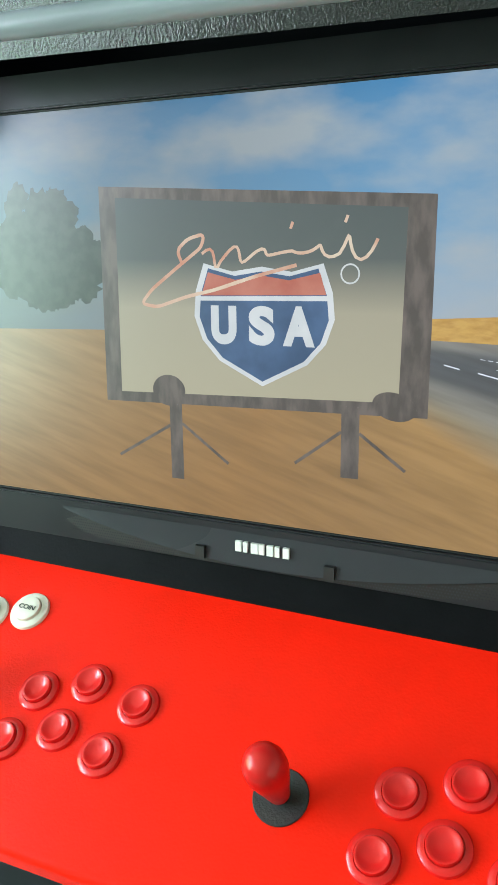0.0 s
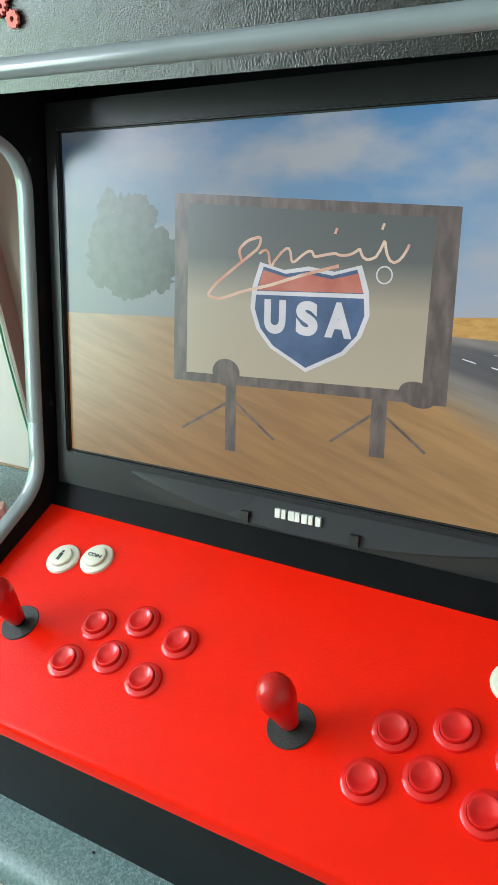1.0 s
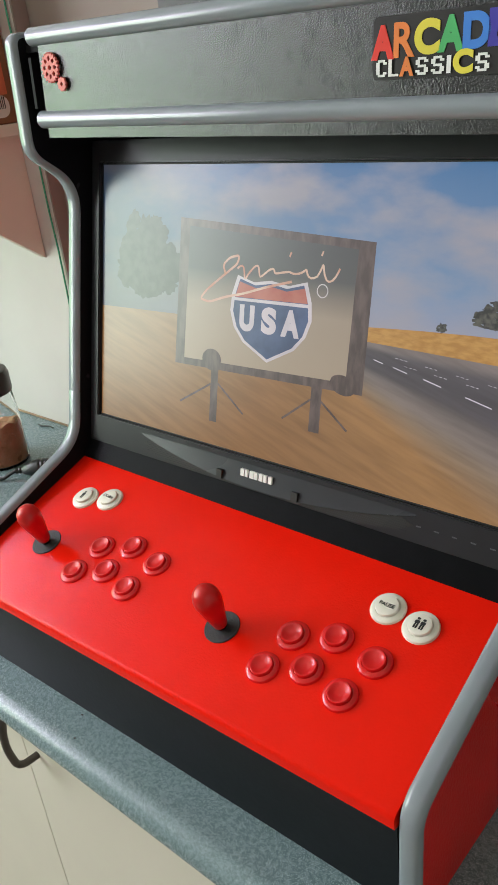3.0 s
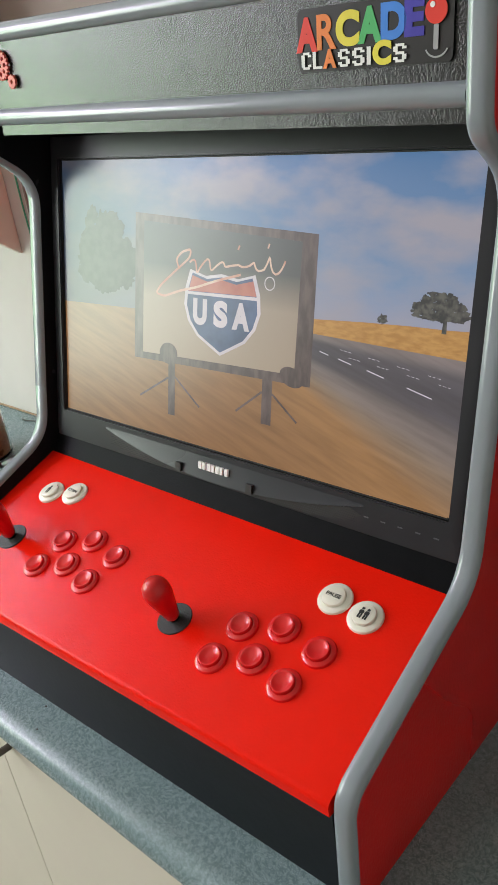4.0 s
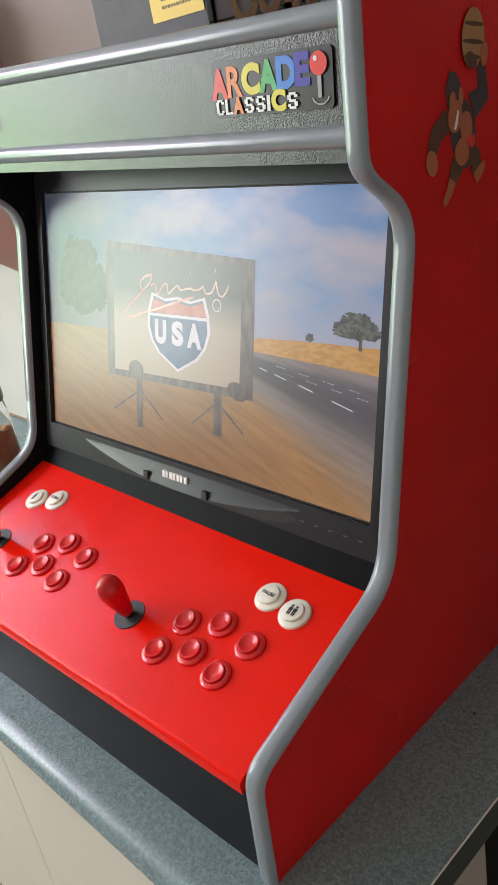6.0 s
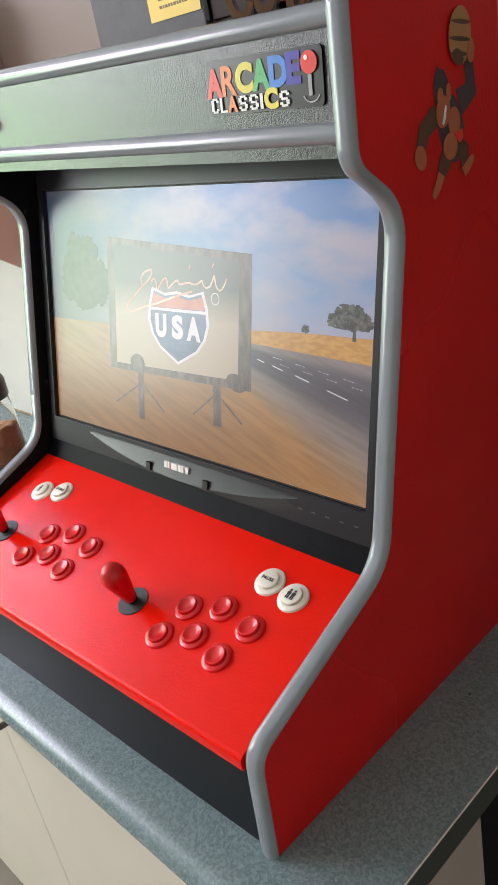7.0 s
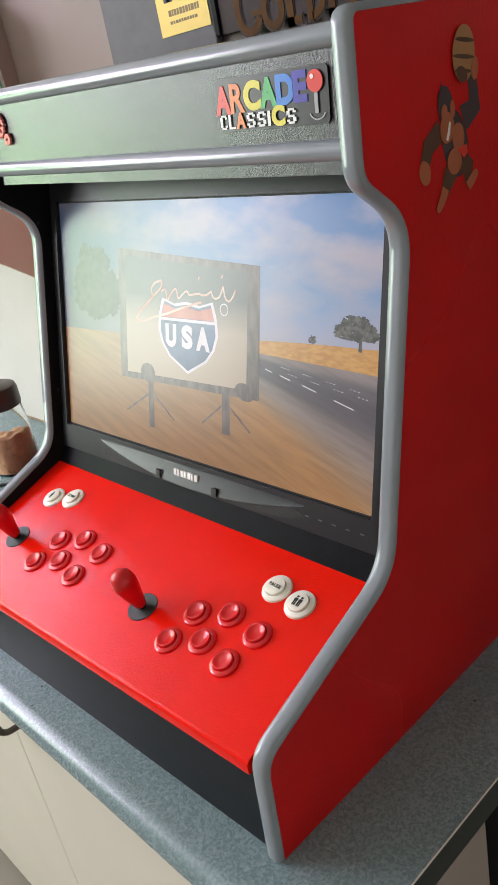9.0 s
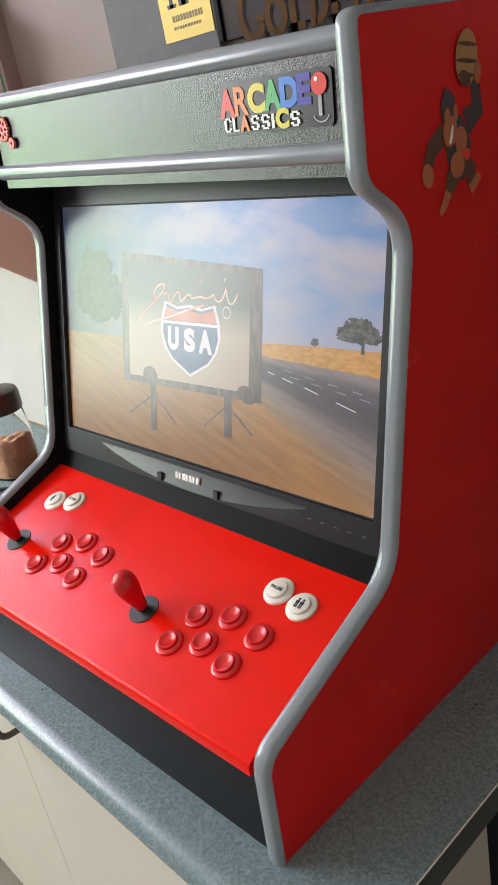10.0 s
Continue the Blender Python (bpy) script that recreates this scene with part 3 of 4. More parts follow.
GLYPHS = {"C": ("011110", "110011", "110000", "110000", "110000", "110011", "011110"), "L": ("110000", "110000", "110000", "110000", "110000", "110000", "111111"),
          "S": ("011110", "110011", "110000", "011110", "000011", "110011", "011110"), "I": ("11", "11", "11", "11", "11", "11", "11")}


def blocky(ch, x0, x1, y0, y1, m, thick):
    """A letter built up of small square steps, as one raised patch."""
    rows = GLYPHS[ch]
    nx, ny = len(rows[0]), len(rows)
    bm = bmesh.new()
    corner = {}

    def at_corner(i, j):
        if (i, j) not in corner:
            corner[i, j] = bm.verts.new(m @ Vector(((x0 + (x1 - x0) * i / nx) * K, (y1 - (y1 - y0) * j / ny) * K, thick * K)))
        return corner[i, j]
    for j, row in enumerate(rows):
        for i, bit in enumerate(row):
            if bit == "1":
                bm.faces.new((at_corner(i, j), at_corner(i, j + 1), at_corner(i + 1, j + 1), at_corner(i + 1, j)))
    return bm


for ch, x0, x1 in (("C", 0.1375, 0.1455), ("L", 0.1468, 0.1545), ("S", 0.1670, 0.1760), ("S", 0.1780, 0.1872), ("I", 0.1888, 0.1918), ("S", 0.2080, 0.2172)):
    sticker_part("letter", blocky(ch, x0, x1, -0.0147, -0.0045, on_marquee(0.0023), 0.0004), "white", "letter " + ch, sticker)
sticker_part("letter", letters("A", 0.1550, 0.1655, -0.0150, -0.0035, on_marquee(0.0023), 0.0004, 0.05), "orange", "letter A", sticker)
sticker_part("letter", letters("C", 0.1930, 0.2065, -0.0155, -0.0015, on_marquee(0.0023), 0.0004, 0.06), "yellow", "letter C", sticker)
sticker_part("shape", plate(disc(0.2365, 0.0110, 0.0072), 0.0005, on_marquee(0.0023)), "red", "red ball of a drawn joystick", sticker)
sticker_part("shape", plate(disc(0.2343, 0.0140, 0.0016), 0.0003, on_marquee(0.0029)), "white", "", sticker)
sticker_part("shape", plate(rounded(0.2350, 0.2382, -0.0095, 0.0040, 0.001), 0.0003, on_marquee(0.0022)), "grey", "", sticker)
arc = [(0.2370 + 0.0075 * math.cos(radians(a)), -0.0070 + 0.0065 * math.sin(radians(a))) for a in range(200, 341, 14)]
sticker_part("shape", ribbon(arc, 0.0010, 0.0, on_marquee(0.0022)), "grey", "", sticker)


def gear(cx, cy, r, teeth, holes, m):
    """A flat gear wheel in one piece, with a bore and a ring of oval openings."""
    steps, rings = teeth * 6, 14
    bore = 0.17 if holes else 0.30

    def open_at(q, a):
        if not holes:
            return False
        step = 2 * math.pi / holes
        off = (a + step / 2) % step - step / 2
        return ((q - 0.58) / 0.17) ** 2 + (off * q / 0.135) ** 2 < 1
    bm = bmesh.new()
    grid = []
    for i in range(rings + 1):
        row = []
        for k in range(steps):
            a = 2 * math.pi * k / steps
            q = bore + (0.86 - bore) * i / (rings - 1) if i < rings else (1.0 if k % 6 in (1, 2, 3) else 0.865)
            row.append(bm.verts.new(m @ Vector(((cx + r * q * math.cos(a)) * K, (cy + r * q * math.sin(a)) * K, 0.0022 * K))))
        grid.append(row)
    for i in range(rings):
        for k in range(steps):
            q = bore + (0.86 - bore) * (i + 0.5) / (rings - 1)
            if i < rings - 1 and open_at(q, 2 * math.pi * (k + 0.5) / steps):
                continue
            j = (k + 1) % steps
            bm.faces.new((grid[i][k], grid[i + 1][k], grid[i + 1][j], grid[i][j]))
    bmesh.ops.delete(bm, geom=[v for v in bm.verts if not v.link_faces], context="VERTS")
    top = bmesh.ops.extrude_face_region(bm, geom=bm.faces[:])
    down = (m.to_3x3() @ Vector((0, 0, -1))).normalized() * 0.0022 * K
    bmesh.ops.translate(bm, verts=[v for v in top["geom"] if isinstance(v, bmesh.types.BMVert)], vec=down)
    bmesh.ops.recalc_face_normals(bm, faces=bm.faces[:])
    return bm


emblem = apart_of("emblem", gear(-0.2160, 0.0100, 0.0130, 22, 8, on_marquee(0.0015)), GEAR_RED, "coral red gear wheel emblem")
apart_of("small_gear", gear(-0.2010, -0.0045, 0.0062, 9, 0, on_marquee(0.0015)), GEAR_RED, "", None, emblem)

# the sticker on the red side: plain shapes in its colours
side_pose = Matrix.Translation((0, 0, TOP - 0.9 * K)) @ Matrix.Translation((K * (HALF + BOARD), 0, 0)) @ Matrix(((0, 0, 1, 0), (1, 0, 0, 0), (0, 1, 0, 0), (0, 0, 0, 1)))


def blob(outline_points, level, ink, parent=None, label=""):
    bm = plate(outline_points, 0.0002, side_pose @ Matrix.Translation((0, 0, level * K)))
    return apart_of("sticker" if parent is None else "patch", bm, INKS[ink], label, None, parent)


def limb(points, widths, steps=6):
    """A tapering rounded outline along a bent limb."""
    pts = [Vector(p) for p in points]
    left, right = [], []
    for i, p in enumerate(pts):
        d = (pts[min(i + 1, len(pts) - 1)] - pts[max(i - 1, 0)]).normalized()
        nrm = Vector((-d.y, d.x)) * widths[i]
        left.append(p + nrm)
        right.append(p - nrm)
    d = (pts[-1] - pts[-2]).normalized()
    a0 = math.atan2(d.y, d.x)
    cap = [pts[-1] + widths[-1] * Vector((math.cos(a0 + math.pi / 2 - math.pi * k / steps), math.sin(a0 + math.pi / 2 - math.pi * k / steps))) for k in range(1, steps)]
    return [(p.x, p.y) for p in left + cap + right[::-1]]


decal = blob(disc(0.3060, 1.3640, 0.0165, 0.0250, turn=12), 0.0001, "slate", None, "brown cut-out sticker of plain rounded shapes")
decal_level = 0.0
PATCHES = [(limb(((0.318, 1.380), (0.335, 1.387), (0.3335, 1.404)), (0.0100, 0.0085, 0.0060)), "slate"),
           (limb(((0.288, 1.377), (0.2705, 1.368), (0.2650, 1.357)), (0.0080, 0.0070, 0.0060)), "brown"),
           (limb(((0.302, 1.350), (0.2935, 1.341), (0.2880, 1.333)), (0.0085, 0.0075, 0.0050)), "brown"),
           (limb(((0.312, 1.350), (0.3215, 1.344), (0.3195, 1.336)), (0.0085, 0.0075, 0.0050)), "brown"),
           (disc(0.2960, 1.3900, 0.0100, 0.0160, 28, 8), "slate"),
           ([(0.2885, 1.398), (0.2915, 1.4085), (0.2945, 1.404), (0.2985, 1.4055), (0.3035, 1.399)], "slate"),
           (disc(0.2635, 1.3510, 0.0070, 0.0088, 24, 12), "tan"),
           (limb(((0.2880, 1.335), (0.2825, 1.327), (0.2775, 1.3225)), (0.0045, 0.0040, 0.0032)), "tan"),
           (limb(((0.3180, 1.330), (0.3240, 1.3335), (0.3300, 1.3375)), (0.0040, 0.0042, 0.0034)), "tan"),
           (disc(0.3090, 1.3680, 0.0080, 0.0105, 24, 0), "tan"),
           (disc(0.3020, 1.3520, 0.0095, 0.0095, 24, 20), "tan"),
           (disc(0.2950, 1.3770, 0.0090, 0.0110, 24, -20), "tan"),
           (disc(0.3035, 1.3890, 0.0030, 0.0062, 16, 0), "tan"),
           (disc(0.2925, 1.3880, 0.0040, 0.0055, 16, -10), "tan"),
           (limb(((0.2935, 1.3685), (0.2965, 1.3735), (0.2985, 1.3800)), (0.0012, 0.0016, 0.0009)), "white"),
           ([(0.3070, 1.3600), (0.3190, 1.3615), (0.3195, 1.3555), (0.3140, 1.3520)], "red"),
           (disc(0.3350, 1.4130, 0.0050, 0.0085, 20, -5), "tan")]
for shape, ink in PATCHES:
    decal_level += 0.00007
    blob(shape, 0.0002 + decal_level, ink, decal)
blob(disc(0.3215, 1.4240, 0.0145, 0.0195, 28, -12), 0.0017, "wood", decal, "brown barrel shape")
for dz, half in ((-0.0115, 0.0110), (-0.002, 0.0142), (0.009, 0.0125)):
    blob(disc(0.3215 + dz * 0.22, 1.4240 + dz, half, 0.0016, 20, -8), 0.0019, "brown", decal)
blob(disc(0.3170, 1.4105, 0.0075, 0.0052, 20, -30), 0.0021, "brown", decal)
blob(disc(0.3345, 1.4130, 0.0046, 0.0075, 20, -10), 0.0023, "tan", decal)

# ---- the monitor ----
monitor = thing("monitor", "widescreen monitor in a dark grey frame showing a driving game", "monitor", W(0, 0.233, 1.06))
monitor_inv = Matrix.Translation(Vector(W(0, 0.233, 1.06))).inverted()
TILT = math.degrees(math.atan2(0.0655, 0.255))
mon_pose = monitor_inv @ Matrix.Translation(W(0, 0.2308, 1.2105)) @ pose(0, 0, 0, 0, 0, 0.48) @ pose(0, 0, 0, 90 - TILT)
SW, SH = 0.2385, 0.1325
BW, BT, BB = 0.2530, 0.1560, 0.1650


def frame_ring(inner, outer, front, depth):
    """A picture-frame ring between two rectangles."""
    bm = bmesh.new()
    (a0, a1, b0, b1), (c0, c1, d0, d1) = inner, outer
    i_f = [bm.verts.new((x * K, y * K, front * K)) for x, y in rect(a0, a1, b0, b1)]
    o_f = [bm.verts.new((x * K, y * K, front * K)) for x, y in rect(c0, c1, d0, d1)]
    i_b = [bm.verts.new((x * K, y * K, (front - depth) * K)) for x, y in rect(a0, a1, b0, b1)]
    o_b = [bm.verts.new((x * K, y * K, (front - depth) * K)) for x, y in rect(c0, c1, d0, d1)]
    for k in range(4):
        j = (k + 1) % 4
        bm.faces.new((i_f[k], i_f[j], o_f[j], o_f[k]))
        bm.faces.new((i_f[k], i_b[k], i_b[j], i_f[j]))
        bm.faces.new((o_f[k], o_f[j], o_b[j], o_b[k]))
        bm.faces.new((i_b[k], o_b[k], o_b[j], i_b[j]))
    bmesh.ops.recalc_face_normals(bm, faces=bm.faces[:])
    bmesh.ops.bevel(bm, geom=[e for e in bm.edges if all(abs(v.co.z - front * K) < 1e-6 for v in e.verts)], offset=0.0012, segments=2, affect="EDGES")
    bm.transform(mon_pose)
    return bm


bezel = part("bezel", frame_ring((-SW - 0.0015, SW + 0.0015, -SH - 0.0015, SH + 0.0015), (-BW, BW, -BB, BT), 0.0045, 0.018), BEZEL, monitor, "dark grey plastic frame", 30)
part("gasket", frame_ring((-SW, SW, -SH, SH), (-SW - 0.0014, SW + 0.0014, -SH - 0.0014, SH + 0.0014), 0.001, 0.006), GRILLE, monitor, "thin black rim of the panel")


def on_bezel(level):
    return mon_pose @ Matrix.Translation((0, 0, (0.0045 + level) * K))


def chin(x):
    """Lower edge of the glossy strip under the screen."""
    return -0.1415 - 0.0205 * (1 - (x / 0.165) ** 2)


xs = [-0.165 + 0.33 * k / 24 for k in range(25)]
strip = bmesh.new()
rows = []
for x in xs:
    low = chin(x)
    proud = 0.0003 + 0.145 * (-0.1395 - low)
    rows.append([strip.verts.new(on_bezel(0) @ Vector((x * K, y * K, h * K))) for y, h in ((-0.1395, 0.0003), ((-0.1395 + low) / 2, proud * 0.42), (low, proud), (low - 0.0004, 0.0))])
for p, q in zip(rows, rows[1:]):
    for k in range(3):
        strip.faces.new((p[k], p[k + 1], q[k + 1], q[k]))
bmesh.ops.recalc_face_normals(strip, faces=strip.faces[:])
part("chin", strip, BEZEL_CHIN, bezel, "glossy lighter grey strip", 30)
for sx in (-1, 1):
    tri = [(sx * x, chin(x) - 0.0008) for x in xs if 0.030 <= x <= 0.160] + [(sx * 0.163, -0.1500), (sx * 0.150, -0.1575), (sx * 0.110, -0.1630), (sx * 0.030, -0.1640)]
    grille = part("speaker_grille", plate(tri, 0.0003, on_bezel(0)), GRILLE, bezel, "dark speaker panel")
    dots = bmesh.new()
    for i in range(58):
        for j in range(10):
            x, y = 0.046 + i * 0.0020 + (j % 2) * 0.001, -0.1625 + j * 0.0020
            if x < 0.158 and max(-0.1630, -0.1630 + (x - 0.11) * 0.13) < y < chin(x) - 0.002:
                q = [dots.verts.new(on_bezel(0.0004) @ Vector(((sx * x + a) * K, (y + b) * K, 0))) for a, b in ((-0.0007, 0), (0, -0.0007), (0.0007, 0), (0, 0.0007))]
                dots.faces.new(q)
    tagged(part("mesh_dots", dots, BEZEL_CHIN, bezel, "fine grey mesh of the speaker"), kind="stuff")
for x in (-0.0487, 0.0440):
    part("notch", plate(rect(x - 0.0035, x + 0.0035, -0.1605, -0.1520), 0.0052, on_bezel(0)), GRILLE, bezel, "small black notch")
for k, w in enumerate((0.0042, 0.0030, 0.0050, 0.0036, 0.0044, 0.0030, 0.0042)):
    x = -0.0225 + k * 0.0057
    part("badge", plate(rect(x, x + w, -0.1520, -0.1450), 0.0034, on_bezel(0)), INKS["white"], bezel, "pale maker's badge as plain bars")
for x in (0.168, 0.184, 0.200, 0.216, 0.232):
    part("key_mark", plate(rect(x - 0.0022, x + 0.0022, -0.1503, -0.1492), 0.0003, on_bezel(0)), INKS["dim"], bezel)

# the picture on the screen
THIN = 0.00003           # spacing of its layers in the plan
# the sky's last argument paints the panel's side fall-off into its glow
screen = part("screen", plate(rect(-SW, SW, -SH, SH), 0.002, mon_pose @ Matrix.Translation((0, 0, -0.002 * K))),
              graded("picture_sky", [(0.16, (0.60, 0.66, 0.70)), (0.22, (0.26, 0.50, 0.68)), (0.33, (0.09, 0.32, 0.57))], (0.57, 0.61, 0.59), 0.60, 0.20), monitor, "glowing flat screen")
GROUND = fan("picture_ground", [(0.0, (0.30, 0.26, 0.20)), (3.0, (0.25, 0.23, 0.195)), (4.6, (0.12, 0.115, 0.115)), (8.0, (0.092, 0.090, 0.094)), (13.0, (0.105, 0.10, 0.10)), (15.5, (0.22, 0.20, 0.165)), (19.5, (0.285, 0.250, 0.185)),
                                (23.0, (0.33, 0.250, 0.140)), (30.0, (0.45, 0.245, 0.070)), (60.0, (0.36, 0.190, 0.056)), (110.0, (0.37, 0.180, 0.045)), (178.0, (0.36, 0.19, 0.055))], 0.010 * K, (0.1505 - 0.0064 * math.cos(radians(TILT))) * K, 0.74)
FIELD = glow("picture_field", (0.54, 0.28, 0.045), (0.68, 0.39, 0.08), 90, (1, 3, 3), 0.8)
LINE = glow("picture_line", (0.75, 0.75, 0.75), (0.85, 0.85, 0.85), 30, strength=0.9)
LEAF = glow("picture_tree", (0.030, 0.034, 0.028), (0.13, 0.14, 0.10), 150, strength=0.8, edges=(0.40, 0.60))
PALE_LEAF = glow("picture_far_tree", (0.006, 0.009, 0.005), (0.030, 0.035, 0.024), 90, strength=0.8, edges=(0.40, 0.60))
TIMBER = glow("picture_timber", (0.085, 0.062, 0.050), (0.17, 0.125, 0.10), 40, (3, 1, 1), 0.8)
DUSK = graded("picture_hoarding", [(0.11, (0.50, 0.43, 0.26)), (0.180, (0.44, 0.38, 0.24)), (0.215, (0.10, 0.11, 0.095)), (0.27, (0.07, 0.082, 0.078))], None, 0.8)
SHIELD_BLUE = glow("picture_blue", (0.025, 0.065, 0.15), (0.06, 0.12, 0.24), 30, strength=0.8)
SHIELD_RED = glow("picture_red", (0.50, 0.11, 0.06), (0.62, 0.20, 0.12), 30, strength=0.8)
SHIELD_WHITE = glow("picture_white", (0.62, 0.62, 0.56), (0.74, 0.72, 0.64), 30, strength=0.85)
SCRIPT = glow("picture_script", (0.62, 0.26, 0.14), (0.80, 0.66, 0.44), 25, strength=0.85)


def layer(name, outline_points, level, mat, label=""):
    return part(name, plate(outline_points, THIN * 0.8, mon_pose @ Matrix.Translation((0, 0, THIN * level * K))), mat, screen, label)


layer("picture_ground", [(-SW, -SH), (SW, -SH), (SW, -0.004), (0.10, -0.004), (-SW, -0.012)], 1, GROUND)
layer("picture_field", [(0.045, -0.0052), (0.06, -0.0068), (0.15, -0.0092), (SW, -0.0118), (SW, 0.0098), (0.222, 0.0090), (0.19, 0.0085), (0.15, 0.0070), (0.10, 0.0042), (0.06, 0.001)], 2, FIELD)
for a, b, w in (((0.192, -0.0385), (0.214, -0.0435), 0.0008), ((0.155, -0.0305), (0.171, -0.0342), 0.0008), ((0.127, -0.0252), (0.140, -0.0282), 0.0007), ((0.108, -0.0215), (0.117, -0.0236), 0.0007)):
    part("picture_line", ribbon([a, b], w, 0, mon_pose @ Matrix.Translation((0, 0, THIN * 6 * K))), LINE, screen)
for row in (0, 1):
    for k in range(4):
        x = 0.128 + k * 0.027 + row * 0.009
        y = -0.0165 - (x - 0.12) * 0.11 - row * 0.0045
        for j in range(3):
            part("picture_line", ribbon([(x + j * 0.0042, y - j * 0.0005), (x + j * 0.0042 + 0.0026, y - j * 0.0005 - 0.0003)], 0.00032, 0, mon_pose @ Matrix.Translation((0, 0, THIN * 6 * K))), LINE, screen)


def crown(cx, cy, rx, ry, seed, level, mat, clumps=16, size=1.0):
    """A tree's crown in the picture: many small ragged clumps in one flat patch."""
    rng = random.Random(seed)
    bm = bmesh.new()
    for n in range(clumps):
        a, q = rng.uniform(0, 2 * math.pi), math.sqrt(rng.random()) * 0.86
        q *= 1 + 0.09 * math.sin(3 * a + seed) + 0.07 * math.sin(7 * a)
        px, py = cx + rx * q * math.cos(a), cy + ry * q * (math.sin(a) if math.sin(a) > 0 else 0.55 * math.sin(a))
        w, h = size * rx * rng.uniform(0.05, 0.15), size * ry * rng.uniform(0.05, 0.14)
        ring = []
        for k in range(11):
            b, e = 2 * math.pi * k / 11, 1 + rng.uniform(-0.35, 0.35)
            ring.append(bm.verts.new(mon_pose @ Vector(((px + w * e * math.cos(b)) * K, (py + h * e * math.sin(b)) * K, (THIN * level + 0.0000001 * n) * K))))
        bm.faces.new(ring)
    return part("picture_tree", bm, mat, screen)


crown(0.2135, 0.0220, 0.0265, 0.0145, 3, 5, LEAF, 300)
layer("picture_trunk", [(x + 0.004, y) for x, y in ((0.2125, 0.006), (0.2165, 0.006), (0.2160, 0.018), (0.2195, 0.022), (0.2150, 0.020), (0.2105, 0.022), (0.2132, 0.016))], 5, LEAF)
crown(0.1655, 0.0105, 0.0048, 0.0042, 5, 5, LEAF, 40, 2.5)
crown(-0.168, 0.034, 0.050, 0.056, 8, 4, PALE_LEAF, 520)
layer("picture_hoarding", [(-0.1235, -0.058), (0.1000, -0.0535), (0.1005, 0.0720), (-0.1215, 0.0840)], 6, TIMBER)
layer("picture_hoarding", [(-0.1110, -0.0510), (0.0825, -0.0455), (0.0845, 0.0655), (-0.1090, 0.0765)], 7, DUSK)
layer("picture_post", rect(-0.0735, -0.0640, -0.1090, -0.055), 8, TIMBER)
layer("picture_post", rect(0.0475, 0.0590, -0.0950, -0.050), 8, TIMBER)
for a, b in (((-0.0735, -0.072), (-0.115, -0.0965)), ((-0.064, -0.070), (-0.030, -0.0945)), ((0.0475, -0.066), (0.017, -0.0890)), ((0.059, -0.066), (0.088, -0.0870))):
    part("picture_brace", ribbon([a, b], 0.0020, 0, mon_pose @ Matrix.Translation((0, 0, THIN * 9 * K))), TIMBER, screen)
layer("picture_lamp", disc(-0.0735, -0.0480, 0.0125, 0.0105), 10, TIMBER)
layer("picture_lamp", disc(0.0800, -0.0480, 0.0135, 0.0085, turn=-12), 10, TIMBER)


def shield(grow):
    half = [(0.0, 0.033), (0.020, 0.030), (0.040, 0.035), (0.046, 0.018), (0.0475, 0.002), (0.042, -0.013), (0.030, -0.026), (0.0, -0.041)]
    pts = half + [(-x, y) for x, y in half[-2:0:-1]]
    return [(-0.005 + x * grow, -0.003 + (y + 0.003) * grow) for x, y in pts]


layer("picture_shield", shield(1.0), 9, SHIELD_WHITE)
layer("picture_shield", shield(0.92), 10, SHIELD_BLUE)
layer("picture_shield_top", [(-0.0470, 0.0150), (0.0370, 0.0165), (0.0330, 0.0295), (0.0130, 0.0250), (-0.005, 0.0277), (-0.0230, 0.0250), (-0.0420, 0.0295)], 11, SHIELD_RED)
layer("picture_shield_top", [(-0.0478, 0.0118), (0.0378, 0.0130), (0.0375, 0.0160), (-0.0475, 0.0145)], 11, SHIELD_WHITE)
for ch, x0, x1, dy in (("U", -0.0405, -0.0225, 0.0), ("S", -0.0140, 0.0035, 0.0003), ("A", 0.0090, 0.0300, 0.0006)):
    part("picture_letter", letters(ch, x0, x1, -0.0155 + dy, 0.0090 + dy, mon_pose @ Matrix.Translation((0, 0, THIN * 12 * K)), 0.00001, 0.06), SHIELD_WHITE, screen, "letter " + ch)
stroke = [(-0.060, 0.034), (-0.064, 0.043), (-0.056, 0.050), (-0.044, 0.053), (-0.046, 0.045), (-0.066, 0.031), (-0.084, 0.018), (-0.092, 0.009), (-0.080, 0.007), (-0.058, 0.014), (-0.036, 0.019), (-0.010, 0.027), (0.018, 0.034)]
part("picture_script", ribbon([(p.x, p.y) for p in fillet(stroke, [0.004] * len(stroke), 5)], 0.0022, 0, mon_pose @ Matrix.Translation((0, 0, THIN * 13 * K))), SCRIPT, screen, "plain red and cream script stroke")
wave = []
for k in range(61):
    f = k / 60
    x = -0.046 + 0.112 * f
    tall = 0.0055 if 0.12 < f < 0.8 else 0.0075
    wave.append((x + 0.0022 * math.sin(f * 40), 0.0385 + 0.006 * f + tall * math.sin(f * 38 + 0.6) * (0.55 + 0.45 * math.sin(f * 9))))
part("picture_script", ribbon(wave, 0.0019, 0, mon_pose @ Matrix.Translation((0, 0, THIN * 13 * K))), SCRIPT, screen)
for x, y in ((0.014, 0.055), (0.048, 0.058)):
    part("picture_script", ribbon([(x, y), (x + 0.0016, y + 0.004)], 0.0018, 0, mon_pose @ Matrix.Translation((0, 0, THIN * 13 * K))), SCRIPT, screen)
ring_pts = [(0.0515 + 0.0055 * math.cos(2 * math.pi * k / 20), 0.0290 + 0.0055 * math.sin(2 * math.pi * k / 20)) for k in range(21)]
